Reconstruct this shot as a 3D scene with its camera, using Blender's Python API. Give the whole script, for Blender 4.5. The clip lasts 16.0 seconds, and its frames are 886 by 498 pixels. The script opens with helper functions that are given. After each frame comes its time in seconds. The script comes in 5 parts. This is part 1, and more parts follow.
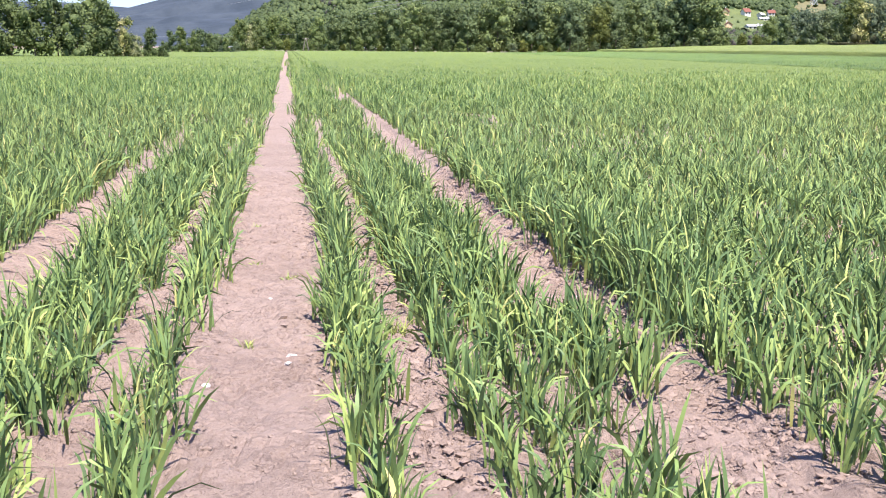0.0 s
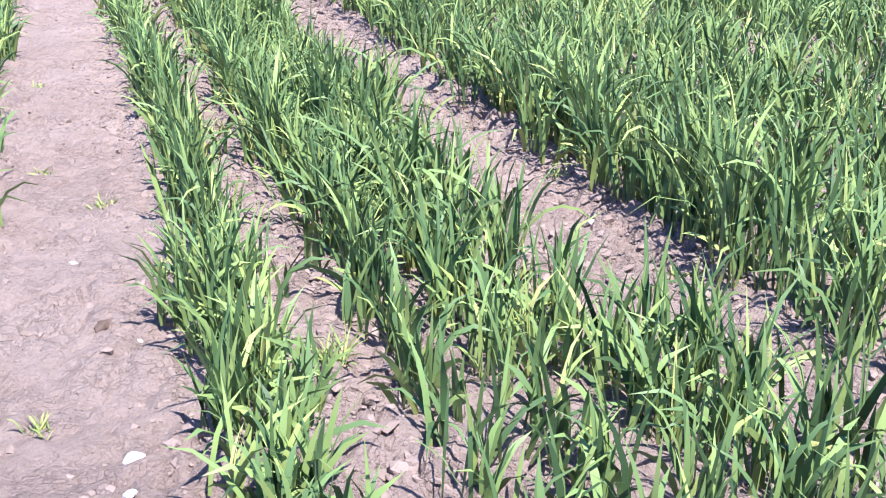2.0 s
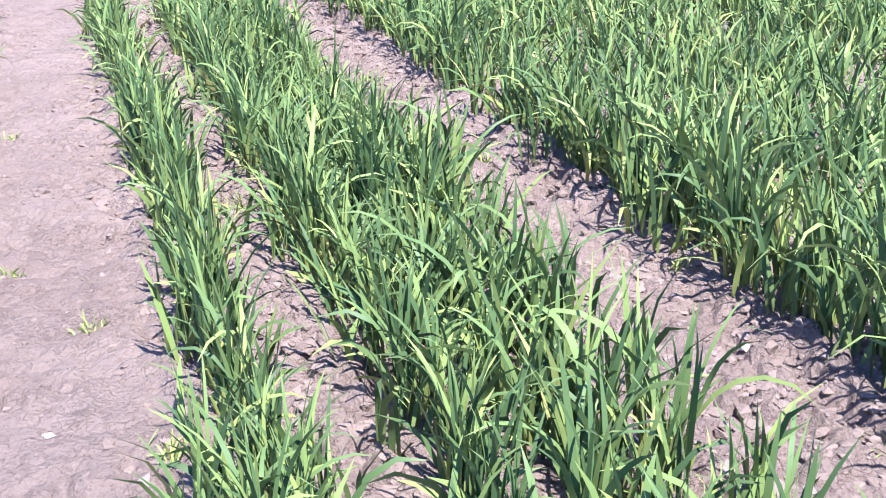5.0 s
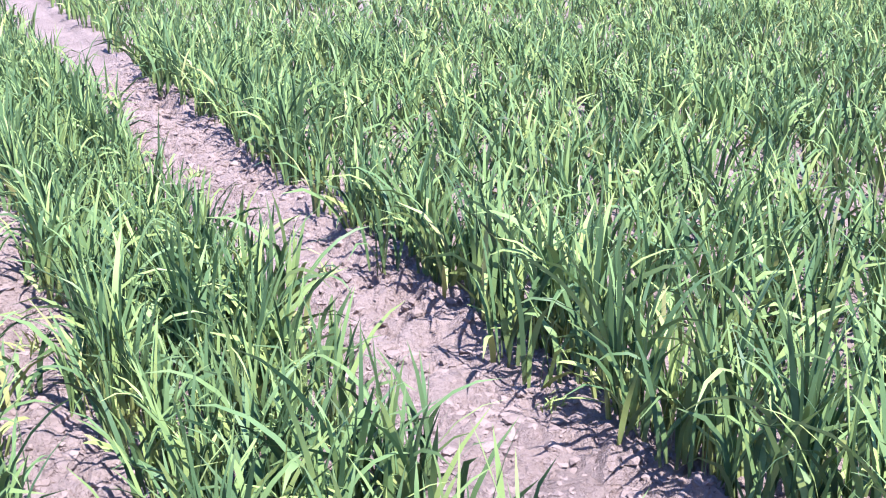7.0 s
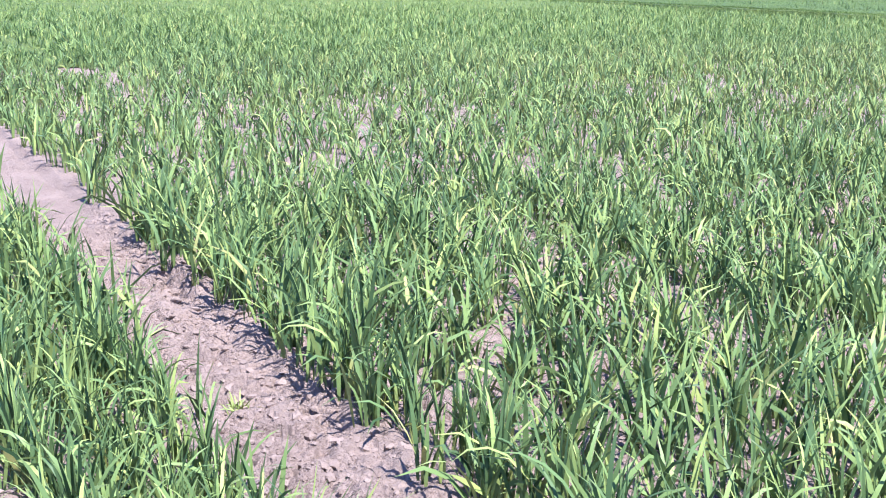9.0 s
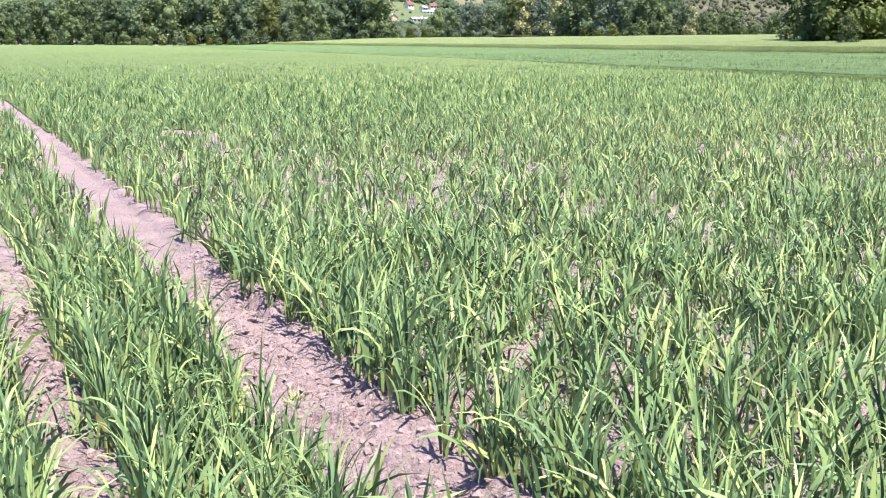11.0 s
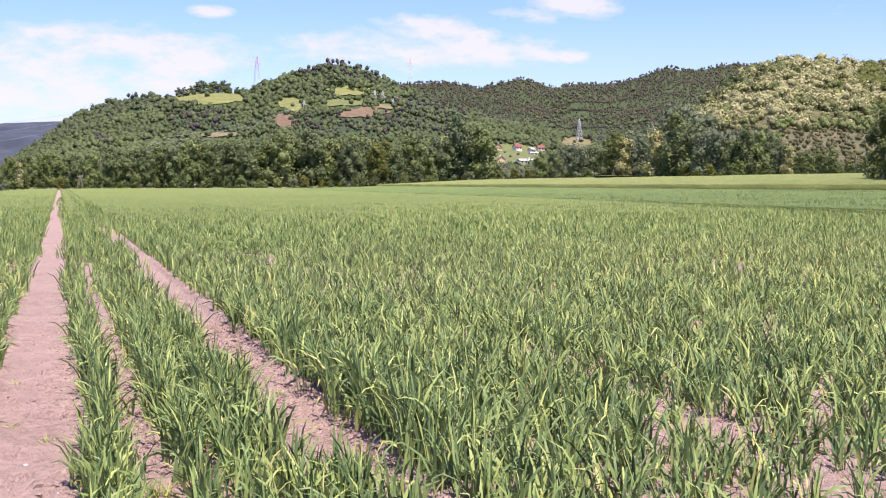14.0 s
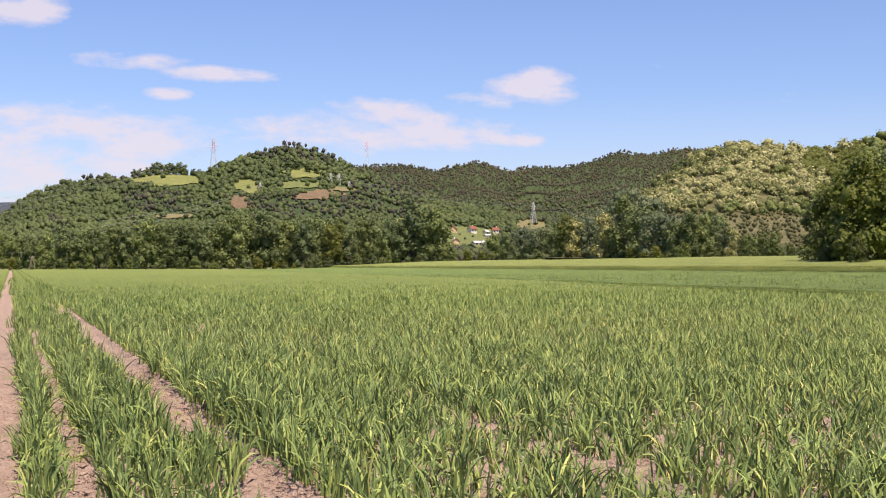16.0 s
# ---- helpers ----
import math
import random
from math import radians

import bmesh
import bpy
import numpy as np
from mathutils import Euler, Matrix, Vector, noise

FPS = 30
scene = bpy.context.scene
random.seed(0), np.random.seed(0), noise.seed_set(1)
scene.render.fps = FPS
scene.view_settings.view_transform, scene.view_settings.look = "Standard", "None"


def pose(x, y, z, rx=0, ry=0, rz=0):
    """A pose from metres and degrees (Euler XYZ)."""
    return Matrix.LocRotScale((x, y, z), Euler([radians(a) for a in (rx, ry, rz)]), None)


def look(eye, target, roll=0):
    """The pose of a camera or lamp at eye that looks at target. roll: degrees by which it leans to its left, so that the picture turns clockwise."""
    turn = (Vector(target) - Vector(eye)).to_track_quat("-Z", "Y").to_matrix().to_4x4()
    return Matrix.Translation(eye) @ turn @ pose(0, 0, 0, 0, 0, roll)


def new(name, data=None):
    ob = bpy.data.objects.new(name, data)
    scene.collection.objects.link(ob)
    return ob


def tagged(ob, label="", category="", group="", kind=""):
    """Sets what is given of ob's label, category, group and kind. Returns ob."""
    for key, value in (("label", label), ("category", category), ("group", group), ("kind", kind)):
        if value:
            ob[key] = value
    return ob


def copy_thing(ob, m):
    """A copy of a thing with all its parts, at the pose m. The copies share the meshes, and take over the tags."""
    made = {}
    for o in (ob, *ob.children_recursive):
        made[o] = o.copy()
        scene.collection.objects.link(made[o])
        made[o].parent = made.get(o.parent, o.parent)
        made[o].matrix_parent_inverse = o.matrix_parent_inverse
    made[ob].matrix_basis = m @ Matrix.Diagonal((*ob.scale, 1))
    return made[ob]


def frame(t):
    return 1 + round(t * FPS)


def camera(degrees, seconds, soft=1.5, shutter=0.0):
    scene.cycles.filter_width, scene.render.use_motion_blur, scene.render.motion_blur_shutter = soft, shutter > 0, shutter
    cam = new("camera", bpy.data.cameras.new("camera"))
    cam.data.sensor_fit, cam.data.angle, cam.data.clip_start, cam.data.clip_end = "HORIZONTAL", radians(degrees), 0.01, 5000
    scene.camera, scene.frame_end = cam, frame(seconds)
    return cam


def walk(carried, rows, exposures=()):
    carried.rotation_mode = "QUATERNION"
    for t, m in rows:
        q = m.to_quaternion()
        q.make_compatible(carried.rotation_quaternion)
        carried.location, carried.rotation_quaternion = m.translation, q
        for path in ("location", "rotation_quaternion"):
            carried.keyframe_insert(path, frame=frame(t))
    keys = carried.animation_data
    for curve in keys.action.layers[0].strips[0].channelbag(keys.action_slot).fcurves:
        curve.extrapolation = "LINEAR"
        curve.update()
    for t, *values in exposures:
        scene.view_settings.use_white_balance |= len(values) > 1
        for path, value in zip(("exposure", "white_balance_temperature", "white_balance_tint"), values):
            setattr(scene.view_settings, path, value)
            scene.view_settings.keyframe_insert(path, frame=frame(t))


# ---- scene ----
cam = camera(40.95, 16.0, soft=1.1)
# seconds, x, y, z, heading (clockwise from the rows), pitch, roll
ROWS = [
    (0.0, -0.105, -0.273, 1.446, 7.486, -9.616, 0.432),
    (0.5, -0.103, 0.503, 1.382, 9.349, -10.949, 0.195),
    (1.0, -0.109, 1.105, 1.347, 10.986, -12.736, 0.112),
    (1.5, -0.118, 2.039, 1.360, 14.148, -16.497, 0.061),
    (2.0, -0.121, 2.783, 1.387, 16.993, -20.225, -0.091),
    (2.5, -0.124, 3.149, 1.400, 17.726, -21.620, -0.184),
    (3.0, -0.119, 3.408, 1.399, 17.430, -22.291, -0.224),
    (3.5, -0.106, 3.652, 1.389, 17.061, -22.829, -0.215),
    (4.0, -0.094, 3.814, 1.383, 16.501, -22.451, -0.405),
    (4.5, -0.082, 3.923, 1.383, 16.393, -21.572, -0.634),
    (5.0, -0.061, 4.018, 1.386, 17.382, -20.722, -0.716),
    (5.5, -0.017, 4.131, 1.390, 19.690, -20.126, -0.480),
    (6.0, 0.054, 4.254, 1.390, 21.963, -19.354, -0.253),
    (6.5, 0.123, 4.368, 1.389, 23.466, -18.466, -0.205),
    (7.0, 0.173, 4.567, 1.397, 24.855, -17.759, -0.009),
    (7.5, 0.194, 4.942, 1.421, 26.209, -16.886, 0.225),
    (8.0, 0.160, 5.380, 1.466, 26.695, -14.984, 0.469),
    (8.5, 0.116, 5.760, 1.510, 27.438, -13.500, 0.816),
    (9.0, 0.125, 6.078, 1.578, 28.067, -13.120, 0.667),
    (9.5, 0.100, 6.279, 1.555, 27.25, -12.3, 0.523),
    (10.0, 0.085, 6.223, 1.541, 25.95, -11.2, 0.370),
    (10.5, 0.068, 5.893, 1.526, 24.45, -10.55, 0.285),
    (11.0, 0.054, 5.323, 1.511, 23.222, -9.877, 0.248),
    (11.5, 0.040, 4.553, 1.505, 22.420, -9.578, 0.331),
    (12.0, 0.022, 3.737, 1.514, 21.778, -9.053, 0.208),
    (12.5, -0.002, 2.623, 1.525, 20.770, -7.751, 0.292),
    (13.0, -0.017, 1.524, 1.547, 19.635, -6.129, 0.281),
    (13.5, -0.016, 0.660, 1.573, 18.879, -4.703, 0.012),
    (14.0, -0.007, -0.313, 1.548, 17.869, -3.171, -0.169),
    (14.5, -0.002, -1.527, 1.495, 16.622, -1.895, -0.268),
    (15.0, -0.006, -2.814, 1.454, 15.506, -0.794, -0.481),
    (15.5, -0.004, -3.230, 1.438, 17.185, 0.035, -0.323),
    (16.0, 0.000, -3.419, 1.430, 19.980, 0.784, -0.052),
]


def aimed(x, y, z, heading, pitch, roll):
    h, p = radians(heading), radians(pitch)
    way = Vector((math.sin(h) * math.cos(p), math.cos(h) * math.cos(p), math.sin(p)))
    return look((x, y, z), Vector((x, y, z)) + way * 10, roll)

LIGHT = [  # seconds, stops, kelvin, tint
    (0.0, 1.24, 6520, 15), (1.0, 1.29, 5900, 16), (2.0, 1.39, 5700, 14), (5.5, 1.44, 5600, 15), (6.5, 1.54, 5450, 20), (9.0, 1.38, 5600, 15),
    (12.0, 1.44, 6080, 24), (13.5, 1.24, 6250, 28), (14.0, 0.98, 6850, 30), (14.5, 0.72, 7400, 23), (15.2, 0.70, 8000, 20), (16.0, 0.68, 8250, 19),
]
walk(cam, [(r[0], aimed(*r[1:])) for r in ROWS], LIGHT)

# ---- light ----
SUN_AZ, SUN_EL = 167.0, 63.0
world = bpy.data.worlds.new("sky")
scene.world = world
world.use_nodes = True
wn, wl = world.node_tree.nodes, world.node_tree.links
wn.clear()


def node(tree_nodes, kind, **inputs):
    n = tree_nodes.new(kind)
    for k, v in inputs.items():
        n.inputs[k.replace("_", " ")].default_value = v
    return n


def math_node(nodes, links, op, a, b=None, c=None):
    n = nodes.new("ShaderNodeMath")
    n.operation = op
    for i, v in enumerate((a, b, c)):
        if v is None:
            continue
        if isinstance(v, (int, float)):
            n.inputs[i].default_value = v
        else:
            links.new(v, n.inputs[i])
    return n.outputs[0]


def ramp(nodes, links, fac, stops):
    n = nodes.new("ShaderNodeValToRGB")
    e = n.color_ramp.elements
    while len(e) < len(stops):
        e.new(0.5)
    for el, (p, c) in zip(e, stops):
        el.position = p
        el.color = (*c, 1) if len(c) == 3 else c
    links.new(fac, n.inputs[0])
    return n.outputs[0]


def mix(nodes, links, fac, a, b, blend="MIX"):
    n = nodes.new("ShaderNodeMix")
    n.data_type, n.blend_type = "RGBA", blend
    for sock, v in ((n.inputs[0], fac), (n.inputs[6], a), (n.inputs[7], b)):
        if isinstance(v, (int, float)):
            sock.default_value = v
        elif isinstance(v, tuple):
            sock.default_value = (*v, 1)
        else:
            links.new(v, sock)
    return n.outputs[2]


sky = wn.new("ShaderNodeTexSky")
sky.sky_type, sky.sun_disc = "NISHITA", False
sky.sun_elevation, sky.sun_rotation = radians(SUN_EL), radians(SUN_AZ)
sky.air_density, sky.dust_density, sky.ozone_density = 1.0, 0.6, 1.6
coord = wn.new("ShaderNodeTexCoord")
sep = wn.new("ShaderNodeSeparateXYZ")
wl.new(coord.outputs["Generated"], sep.inputs[0])
# fair-weather clouds, low over the hills: (sideways slope, upward slope, half width, half height)
CLOUDS = [(0.004, 0.190, 0.034, 0.013), (0.085, 0.155, 0.042, 0.007), (0.145, 0.149, 0.045, 0.006), (0.415, 0.150, 0.042, 0.013),
          (0.428, 0.160, 0.026, 0.010), (0.378, 0.139, 0.034, 0.007), (0.30, 0.108, 0.115, 0.017), (0.285, 0.122, 0.042, 0.012),
          (0.385, 0.106, 0.050, 0.007), (0.03, 0.104, 0.10, 0.016), (0.10, 0.092, 0.075, 0.016), (-0.05, 0.07, 0.18, 0.034), (0.112, 0.132, 0.017, 0.005)]
ahead = math_node(wn, wl, "MAXIMUM", sep.outputs[1], 0.02)
su = math_node(wn, wl, "DIVIDE", sep.outputs[0], ahead)
sw = math_node(wn, wl, "DIVIDE", sep.outputs[2], ahead)
comb = wn.new("ShaderNodeCombineXYZ")
wl.new(su, comb.inputs[0])
wl.new(math_node(wn, wl, "MULTIPLY", sw, 2.4), comb.inputs[1])
cn = node(wn, "ShaderNodeTexNoise", Scale=16.0, Detail=9.0, Roughness=0.64)
wl.new(comb.outputs[0], cn.inputs["Vector"])
body = None
for cu, cw, ru, rw in CLOUDS:
    du = math_node(wn, wl, "POWER", math_node(wn, wl, "ABSOLUTE", math_node(wn, wl, "DIVIDE", math_node(wn, wl, "SUBTRACT", su, cu * 1.08), ru)), 2.0)
    dw = math_node(wn, wl, "POWER", math_node(wn, wl, "ABSOLUTE", math_node(wn, wl, "DIVIDE", math_node(wn, wl, "SUBTRACT", sw, cw * 1.08), rw)), 2.0)
    one_cloud = math_node(wn, wl, "SUBTRACT", 1.0, math_node(wn, wl, "ADD", du, dw))
    body = one_cloud if body is None else math_node(wn, wl, "MAXIMUM", body, one_cloud)
csum = math_node(wn, wl, "ADD", math_node(wn, wl, "MULTIPLY", math_node(wn, wl, "MAXIMUM", body, -1.6), 0.24), math_node(wn, wl, "MULTIPLY", cn.outputs[0], 1.5))
cmask = ramp(wn, wl, csum, [(0.62, (0, 0, 0)), (0.84, (0.5, 0.5, 0.5)), (1.12, (1, 1, 1))])
# a thin veil near the horizon
veil = ramp(wn, wl, sep.outputs[2], [(0.02, (0.34, 0.34, 0.34)), (0.14, (0, 0, 0))])
cfac = math_node(wn, wl, "MAXIMUM", math_node(wn, wl, "MULTIPLY", cmask, 0.8), veil)
blue = mix(wn, wl, 1.0, sky.outputs[0], (0.84, 1.13, 1.70), "MULTIPLY")
skycol = mix(wn, wl, cfac, blue, (6.5, 6.9, 8.9))
bg = node(wn, "ShaderNodeBackground", Strength=0.071)
wl.new(skycol, bg.inputs[0])
wout = wn.new("ShaderNodeOutputWorld")
wl.new(bg.outputs[0], wout.inputs[0])

sun = bpy.data.lights.new("sun", "SUN")
sun.energy, sun.angle, sun.color = 5.0, radians(0.53), (1.0, 0.94, 0.85)
sun_ob = new("sun", sun)
a, e = radians(SUN_AZ), radians(SUN_EL)
sun_ob.matrix_world = look((60 * math.sin(a) * math.cos(e), 60 * math.cos(a) * math.cos(e), 60 * math.sin(e)), (0, 0, 0))

# ---- materials ----


def material(name, build, rough=0.8, spec=0.3):
    m = bpy.data.materials.new(name)
    m.use_nodes = True
    n, l = m.node_tree.nodes, m.node_tree.links
    bsdf = n["Principled BSDF"]
    bsdf.inputs["Roughness"].default_value = rough
    bsdf.inputs["Specular IOR Level"].default_value = spec
    build(n, l, bsdf)
    return m


def position(n):
    return n.new("ShaderNodeNewGeometry").outputs["Position"]


def noise_at(n, l, vec, scale, detail=4.0, rough=0.55):
    t = node(n, "ShaderNodeTexNoise", Scale=scale, Detail=detail, Roughness=rough)
    if vec is not None:
        l.new(vec, t.inputs["Vector"])
    return t.outputs[0]


def bump(n, l, bsdf, height, strength, distance):
    b = node(n, "ShaderNodeBump", Strength=strength, Distance=distance)
    l.new(height, b.inputs["Height"])
    l.new(b.outputs[0], bsdf.inputs["Normal"])


def attribute(n, name):
    a_ = n.new("ShaderNodeAttribute")
    a_.attribute_name = name
    return a_.outputs["Fac"]


def thin_leaf(n, l, bsdf, colour, share):
    """Lets part of the light through a blade."""
    out = n["Material Output"]
    tr = n.new("ShaderNodeBsdfTranslucent")
    l.new(colour, tr.inputs[0])
    ms = n.new("ShaderNodeMixShader")
    ms.inputs[0].default_value = share
    l.new(bsdf.outputs[0], ms.inputs[1])
    l.new(tr.outputs[0], ms.inputs[2])
    l.new(ms.outputs[0], out.inputs[0])


def b_soil(n, l, b):
    p = position(n)
    big = noise_at(n, l, p, 1.1, 5)
    mid = noise_at(n, l, p, 13, 6, 0.7)
    fine = noise_at(n, l, p, 90, 6, 0.75)
    c = ramp(n, l, big, [(0.3, (0.272, 0.200, 0.167)), (0.7, (0.335, 0.256, 0.220))])
    c = mix(n, l, ramp(n, l, mid, [(0.34, (0, 0, 0)), (0.50, (1, 1, 1))]), mix(n, l, 0.36, c, (0.17, 0.118, 0.094)), c)
    c = mix(n, l, ramp(n, l, fine, [(0.45, (0, 0, 0)), (0.75, (0.7, 0.7, 0.7))]), c, (0.385, 0.302, 0.262))
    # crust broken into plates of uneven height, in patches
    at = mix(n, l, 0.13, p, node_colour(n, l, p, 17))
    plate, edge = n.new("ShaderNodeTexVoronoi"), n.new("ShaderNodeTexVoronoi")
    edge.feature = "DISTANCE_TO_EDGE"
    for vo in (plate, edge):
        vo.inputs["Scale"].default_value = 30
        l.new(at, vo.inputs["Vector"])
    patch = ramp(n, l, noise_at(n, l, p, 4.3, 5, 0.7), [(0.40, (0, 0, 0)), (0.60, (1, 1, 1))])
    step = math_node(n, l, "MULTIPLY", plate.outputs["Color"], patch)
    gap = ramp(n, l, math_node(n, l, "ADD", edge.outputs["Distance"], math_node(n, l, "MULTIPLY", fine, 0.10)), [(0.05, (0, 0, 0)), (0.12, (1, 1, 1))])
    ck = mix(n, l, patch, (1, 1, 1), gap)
    # gaps between plates are darkened in the colour to stand for their shade
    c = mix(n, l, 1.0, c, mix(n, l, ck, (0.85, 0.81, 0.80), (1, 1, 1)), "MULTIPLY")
    # bits of dry straw and dark crumbs
    crumb = ramp(n, l, noise_at(n, l, p, 120, 2, 0.5), [(0.66, (0, 0, 0)), (0.71, (1, 1, 1))])
    c = mix(n, l, math_node(n, l, "MULTIPLY", crumb, 0.6), c, (0.12, 0.08, 0.06))
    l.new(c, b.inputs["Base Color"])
    h = math_node(n, l, "ADD", math_node(n, l, "MULTIPLY", step, 1.1), math_node(n, l, "ADD", math_node(n, l, "MULTIPLY", fine, 0.7), math_node(n, l, "MULTIPLY", ck, 0.2)))
    bump(n, l, b, h, 1.0, 0.02)


def node_colour(n, l, vec, scale):
    t = node(n, "ShaderNodeTexNoise", Scale=scale, Detail=2.0)
    l.new(vec, t.inputs["Vector"])
    return t.outputs[1]


def b_clod(n, l, b):
    p = position(n)
    r = n.new("ShaderNodeNewGeometry").outputs["Random Per Island"]
    c = ramp(n, l, r, [(0.0, (0.185, 0.136, 0.112)), (0.5, (0.245, 0.184, 0.155)), (1.0, (0.31, 0.238, 0.204))])
    l.new(mix(n, l, noise_at(n, l, p, 60), c, (0.275, 0.208, 0.176)), b.inputs["Base Color"])
    bump(n, l, b, noise_at(n, l, p, 120, 5), 0.7, 0.01)


def b_blade(n, l, b):
    t, al = attribute(n, "tint"), attribute(n, "along")
    c = ramp(n, l, t, [(0.0, (0.024, 0.048, 0.019)), (0.33, (0.116, 0.182, 0.066)), (0.65, (0.246, 0.330, 0.100)),
                       (0.88, (0.370, 0.425, 0.125)), (1.0, (0.52, 0.48, 0.18))])
    # sheaths and old leaves at the foot, yellow-brown, darkened to paint shady gaps
    base = ramp(n, l, al, [(0.0, (1, 1, 1)), (0.22, (0, 0, 0))])
    c = mix(n, l, math_node(n, l, "MULTIPLY", base, 0.45), c, (0.19, 0.165, 0.055))
    tip = ramp(n, l, al, [(0.82, (0, 0, 0)), (1.0, (1, 1, 1))])
    c = mix(n, l, math_node(n, l, "MULTIPLY", tip, 0.25), c, (0.38, 0.39, 0.15))
    c = mix(n, l, 0.3, c, mix(n, l, noise_at(n, l, position(n), 24, 3), (0.05, 0.105, 0.05), c))
    l.new(c, b.inputs["Base Color"])
    b.inputs["Specular IOR Level"].default_value = 0.14
    thin_leaf(n, l, b, c, 0.04)


def b_far_crop(n, l, b):
    p = position(n)
    c = ramp(n, l, noise_at(n, l, p, 0.06, 6, 0.65), [(0.3, (0.175, 0.228, 0.052)), (0.7, (0.240, 0.292, 0.064))])
    # noise stretched along y so its darker grain looks even from the camera
    m_ = n.new("ShaderNodeMapping")
    m_.inputs["Scale"].default_value = (1.0, 0.045, 1.0)
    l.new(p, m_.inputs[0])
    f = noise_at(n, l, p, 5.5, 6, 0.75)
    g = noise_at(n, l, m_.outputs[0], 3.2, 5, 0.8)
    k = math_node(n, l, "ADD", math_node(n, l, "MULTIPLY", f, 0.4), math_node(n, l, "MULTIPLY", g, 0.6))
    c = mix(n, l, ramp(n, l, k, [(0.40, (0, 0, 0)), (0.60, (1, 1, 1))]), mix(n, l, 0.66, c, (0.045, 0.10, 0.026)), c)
    l.new(c, b.inputs["Base Color"])
    bump(n, l, b, f, 0.9, 0.25)


def crop_band(c0, c1):
    def build(n, l, b):
        p = position(n)
        m_ = n.new("ShaderNodeMapping")
        m_.inputs["Scale"].default_value = (1.0, 0.15, 1.0)
        l.new(p, m_.inputs[0])
        f = noise_at(n, l, m_.outputs[0], 0.5, 5, 0.7)
        g = noise_at(n, l, p, 5.0, 6, 0.8)
        k = math_node(n, l, "ADD", math_node(n, l, "MULTIPLY", f, 0.4), math_node(n, l, "MULTIPLY", g, 0.6))
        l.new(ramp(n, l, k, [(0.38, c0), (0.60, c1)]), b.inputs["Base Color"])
        bump(n, l, b, g, 1.0, 0.3)
    return build


def foliage(stops, share=0.2):
    def build(n, l, b):
        r = n.new("ShaderNodeNewGeometry").outputs["Random Per Island"]
        o = n.new("ShaderNodeObjectInfo").outputs["Random"]
        t = attribute(n, "tint")
        k = math_node(n, l, "ADD", math_node(n, l, "MULTIPLY", r, 0.2), math_node(n, l, "MULTIPLY", t, 0.8))
        c = ramp(n, l, k, stops)
        # each tree has a tone of its own
        c = mix(n, l, 1.0, c, ramp(n, l, o, [(0.0, (0.66, 0.72, 0.80)), (0.5, (1.0, 1.0, 1.0)), (0.8, (1.1, 1.08, 0.95)), (1.0, (1.24, 1.2, 1.0))]), "MULTIPLY")
        # noise paints shade into the gaps between leaf masses
        leafy = noise_at(n, l, position(n), 1.3, 5, 0.7)
        c = mix(n, l, ramp(n, l, leafy, [(0.36, (0.22, 0.22, 0.22)), (0.58, (0, 0, 0))]), c, (0.04, 0.055, 0.02))
        bump(n, l, b, leafy, 0.5, 0.6)
        l.new(c, b.inputs["Base Color"])
        thin_leaf(n, l, b, c, share)
    return build


def plain(c0, c1, scale, rel=0.3):
    def build(n, l, b):
        f = noise_at(n, l, position(n), scale, 5)
        l.new(ramp(n, l, f, [(0.3, c0), (0.7, c1)]), b.inputs["Base Color"])
        bump(n, l, b, f, rel, 0.5 / scale)
    return build


M_SOIL = material("dry_soil", b_soil, 0.95, 0.15)
M_CLOD = material("soil_clod", b_clod, 0.95, 0.15)
M_BLADE = material("cereal_blade", b_blade, 0.46)
M_FAR = material("far_cereal", b_far_crop, 0.8)
M_FURROW_SHADE = material("shaded_furrow_green", crop_band((0.065, 0.105, 0.025), (0.19, 0.25, 0.06)), 0.8)
M_BAND_PALE = material("pale_grass", crop_band((0.105, 0.150, 0.036), (0.262, 0.305, 0.085)), 0.8)
M_BAND_MID = material("meadow_grass", crop_band((0.070, 0.130, 0.030), (0.185, 0.262, 0.062)), 0.8)
M_LEAF = material("broadleaf", foliage([(0.0, (0.046, 0.066, 0.022)), (0.45, (0.096, 0.132, 0.040)), (0.8, (0.158, 0.196, 0.062)), (1.0, (0.235, 0.255, 0.10))]), 0.6)
M_DARKLEAF = material("riverside_leaf", foliage([(0.0, (0.066, 0.096, 0.038)), (0.5, (0.128, 0.172, 0.062)), (0.85, (0.200, 0.25, 0.095)), (1.0, (0.30, 0.325, 0.15))], 0.22), 0.6)
M_PINE = material("pine_needles", foliage([(0.0, (0.036, 0.035, 0.026)), (0.5, (0.068, 0.062, 0.046)), (0.85, (0.098, 0.086, 0.064)), (1.0, (0.14, 0.118, 0.092))], 0.1), 0.7)
M_BLOSSOM = material("robinia_blossom", foliage([(0.0, (0.045, 0.066, 0.016)), (0.3, (0.140, 0.165, 0.048)), (0.5, (0.34, 0.335, 0.135)), (1.0, (0.62, 0.58, 0.31))]), 0.7)
M_FLOOR = material("forest_floor", plain((0.018, 0.035, 0.012), (0.05, 0.08, 0.022), 0.12), 0.9)
M_HILLSIDE = material("hillside_grass", plain((0.050, 0.058, 0.022), (0.135, 0.122, 0.056), 0.16), 0.9)
M_MEADOW = material("hill_meadow", plain((0.105, 0.130, 0.038), (0.185, 0.20, 0.064), 0.14), 0.9)
M_BARE = material("bare_slope", plain((0.085, 0.072, 0.036), (0.185, 0.120, 0.075), 0.16), 0.9)
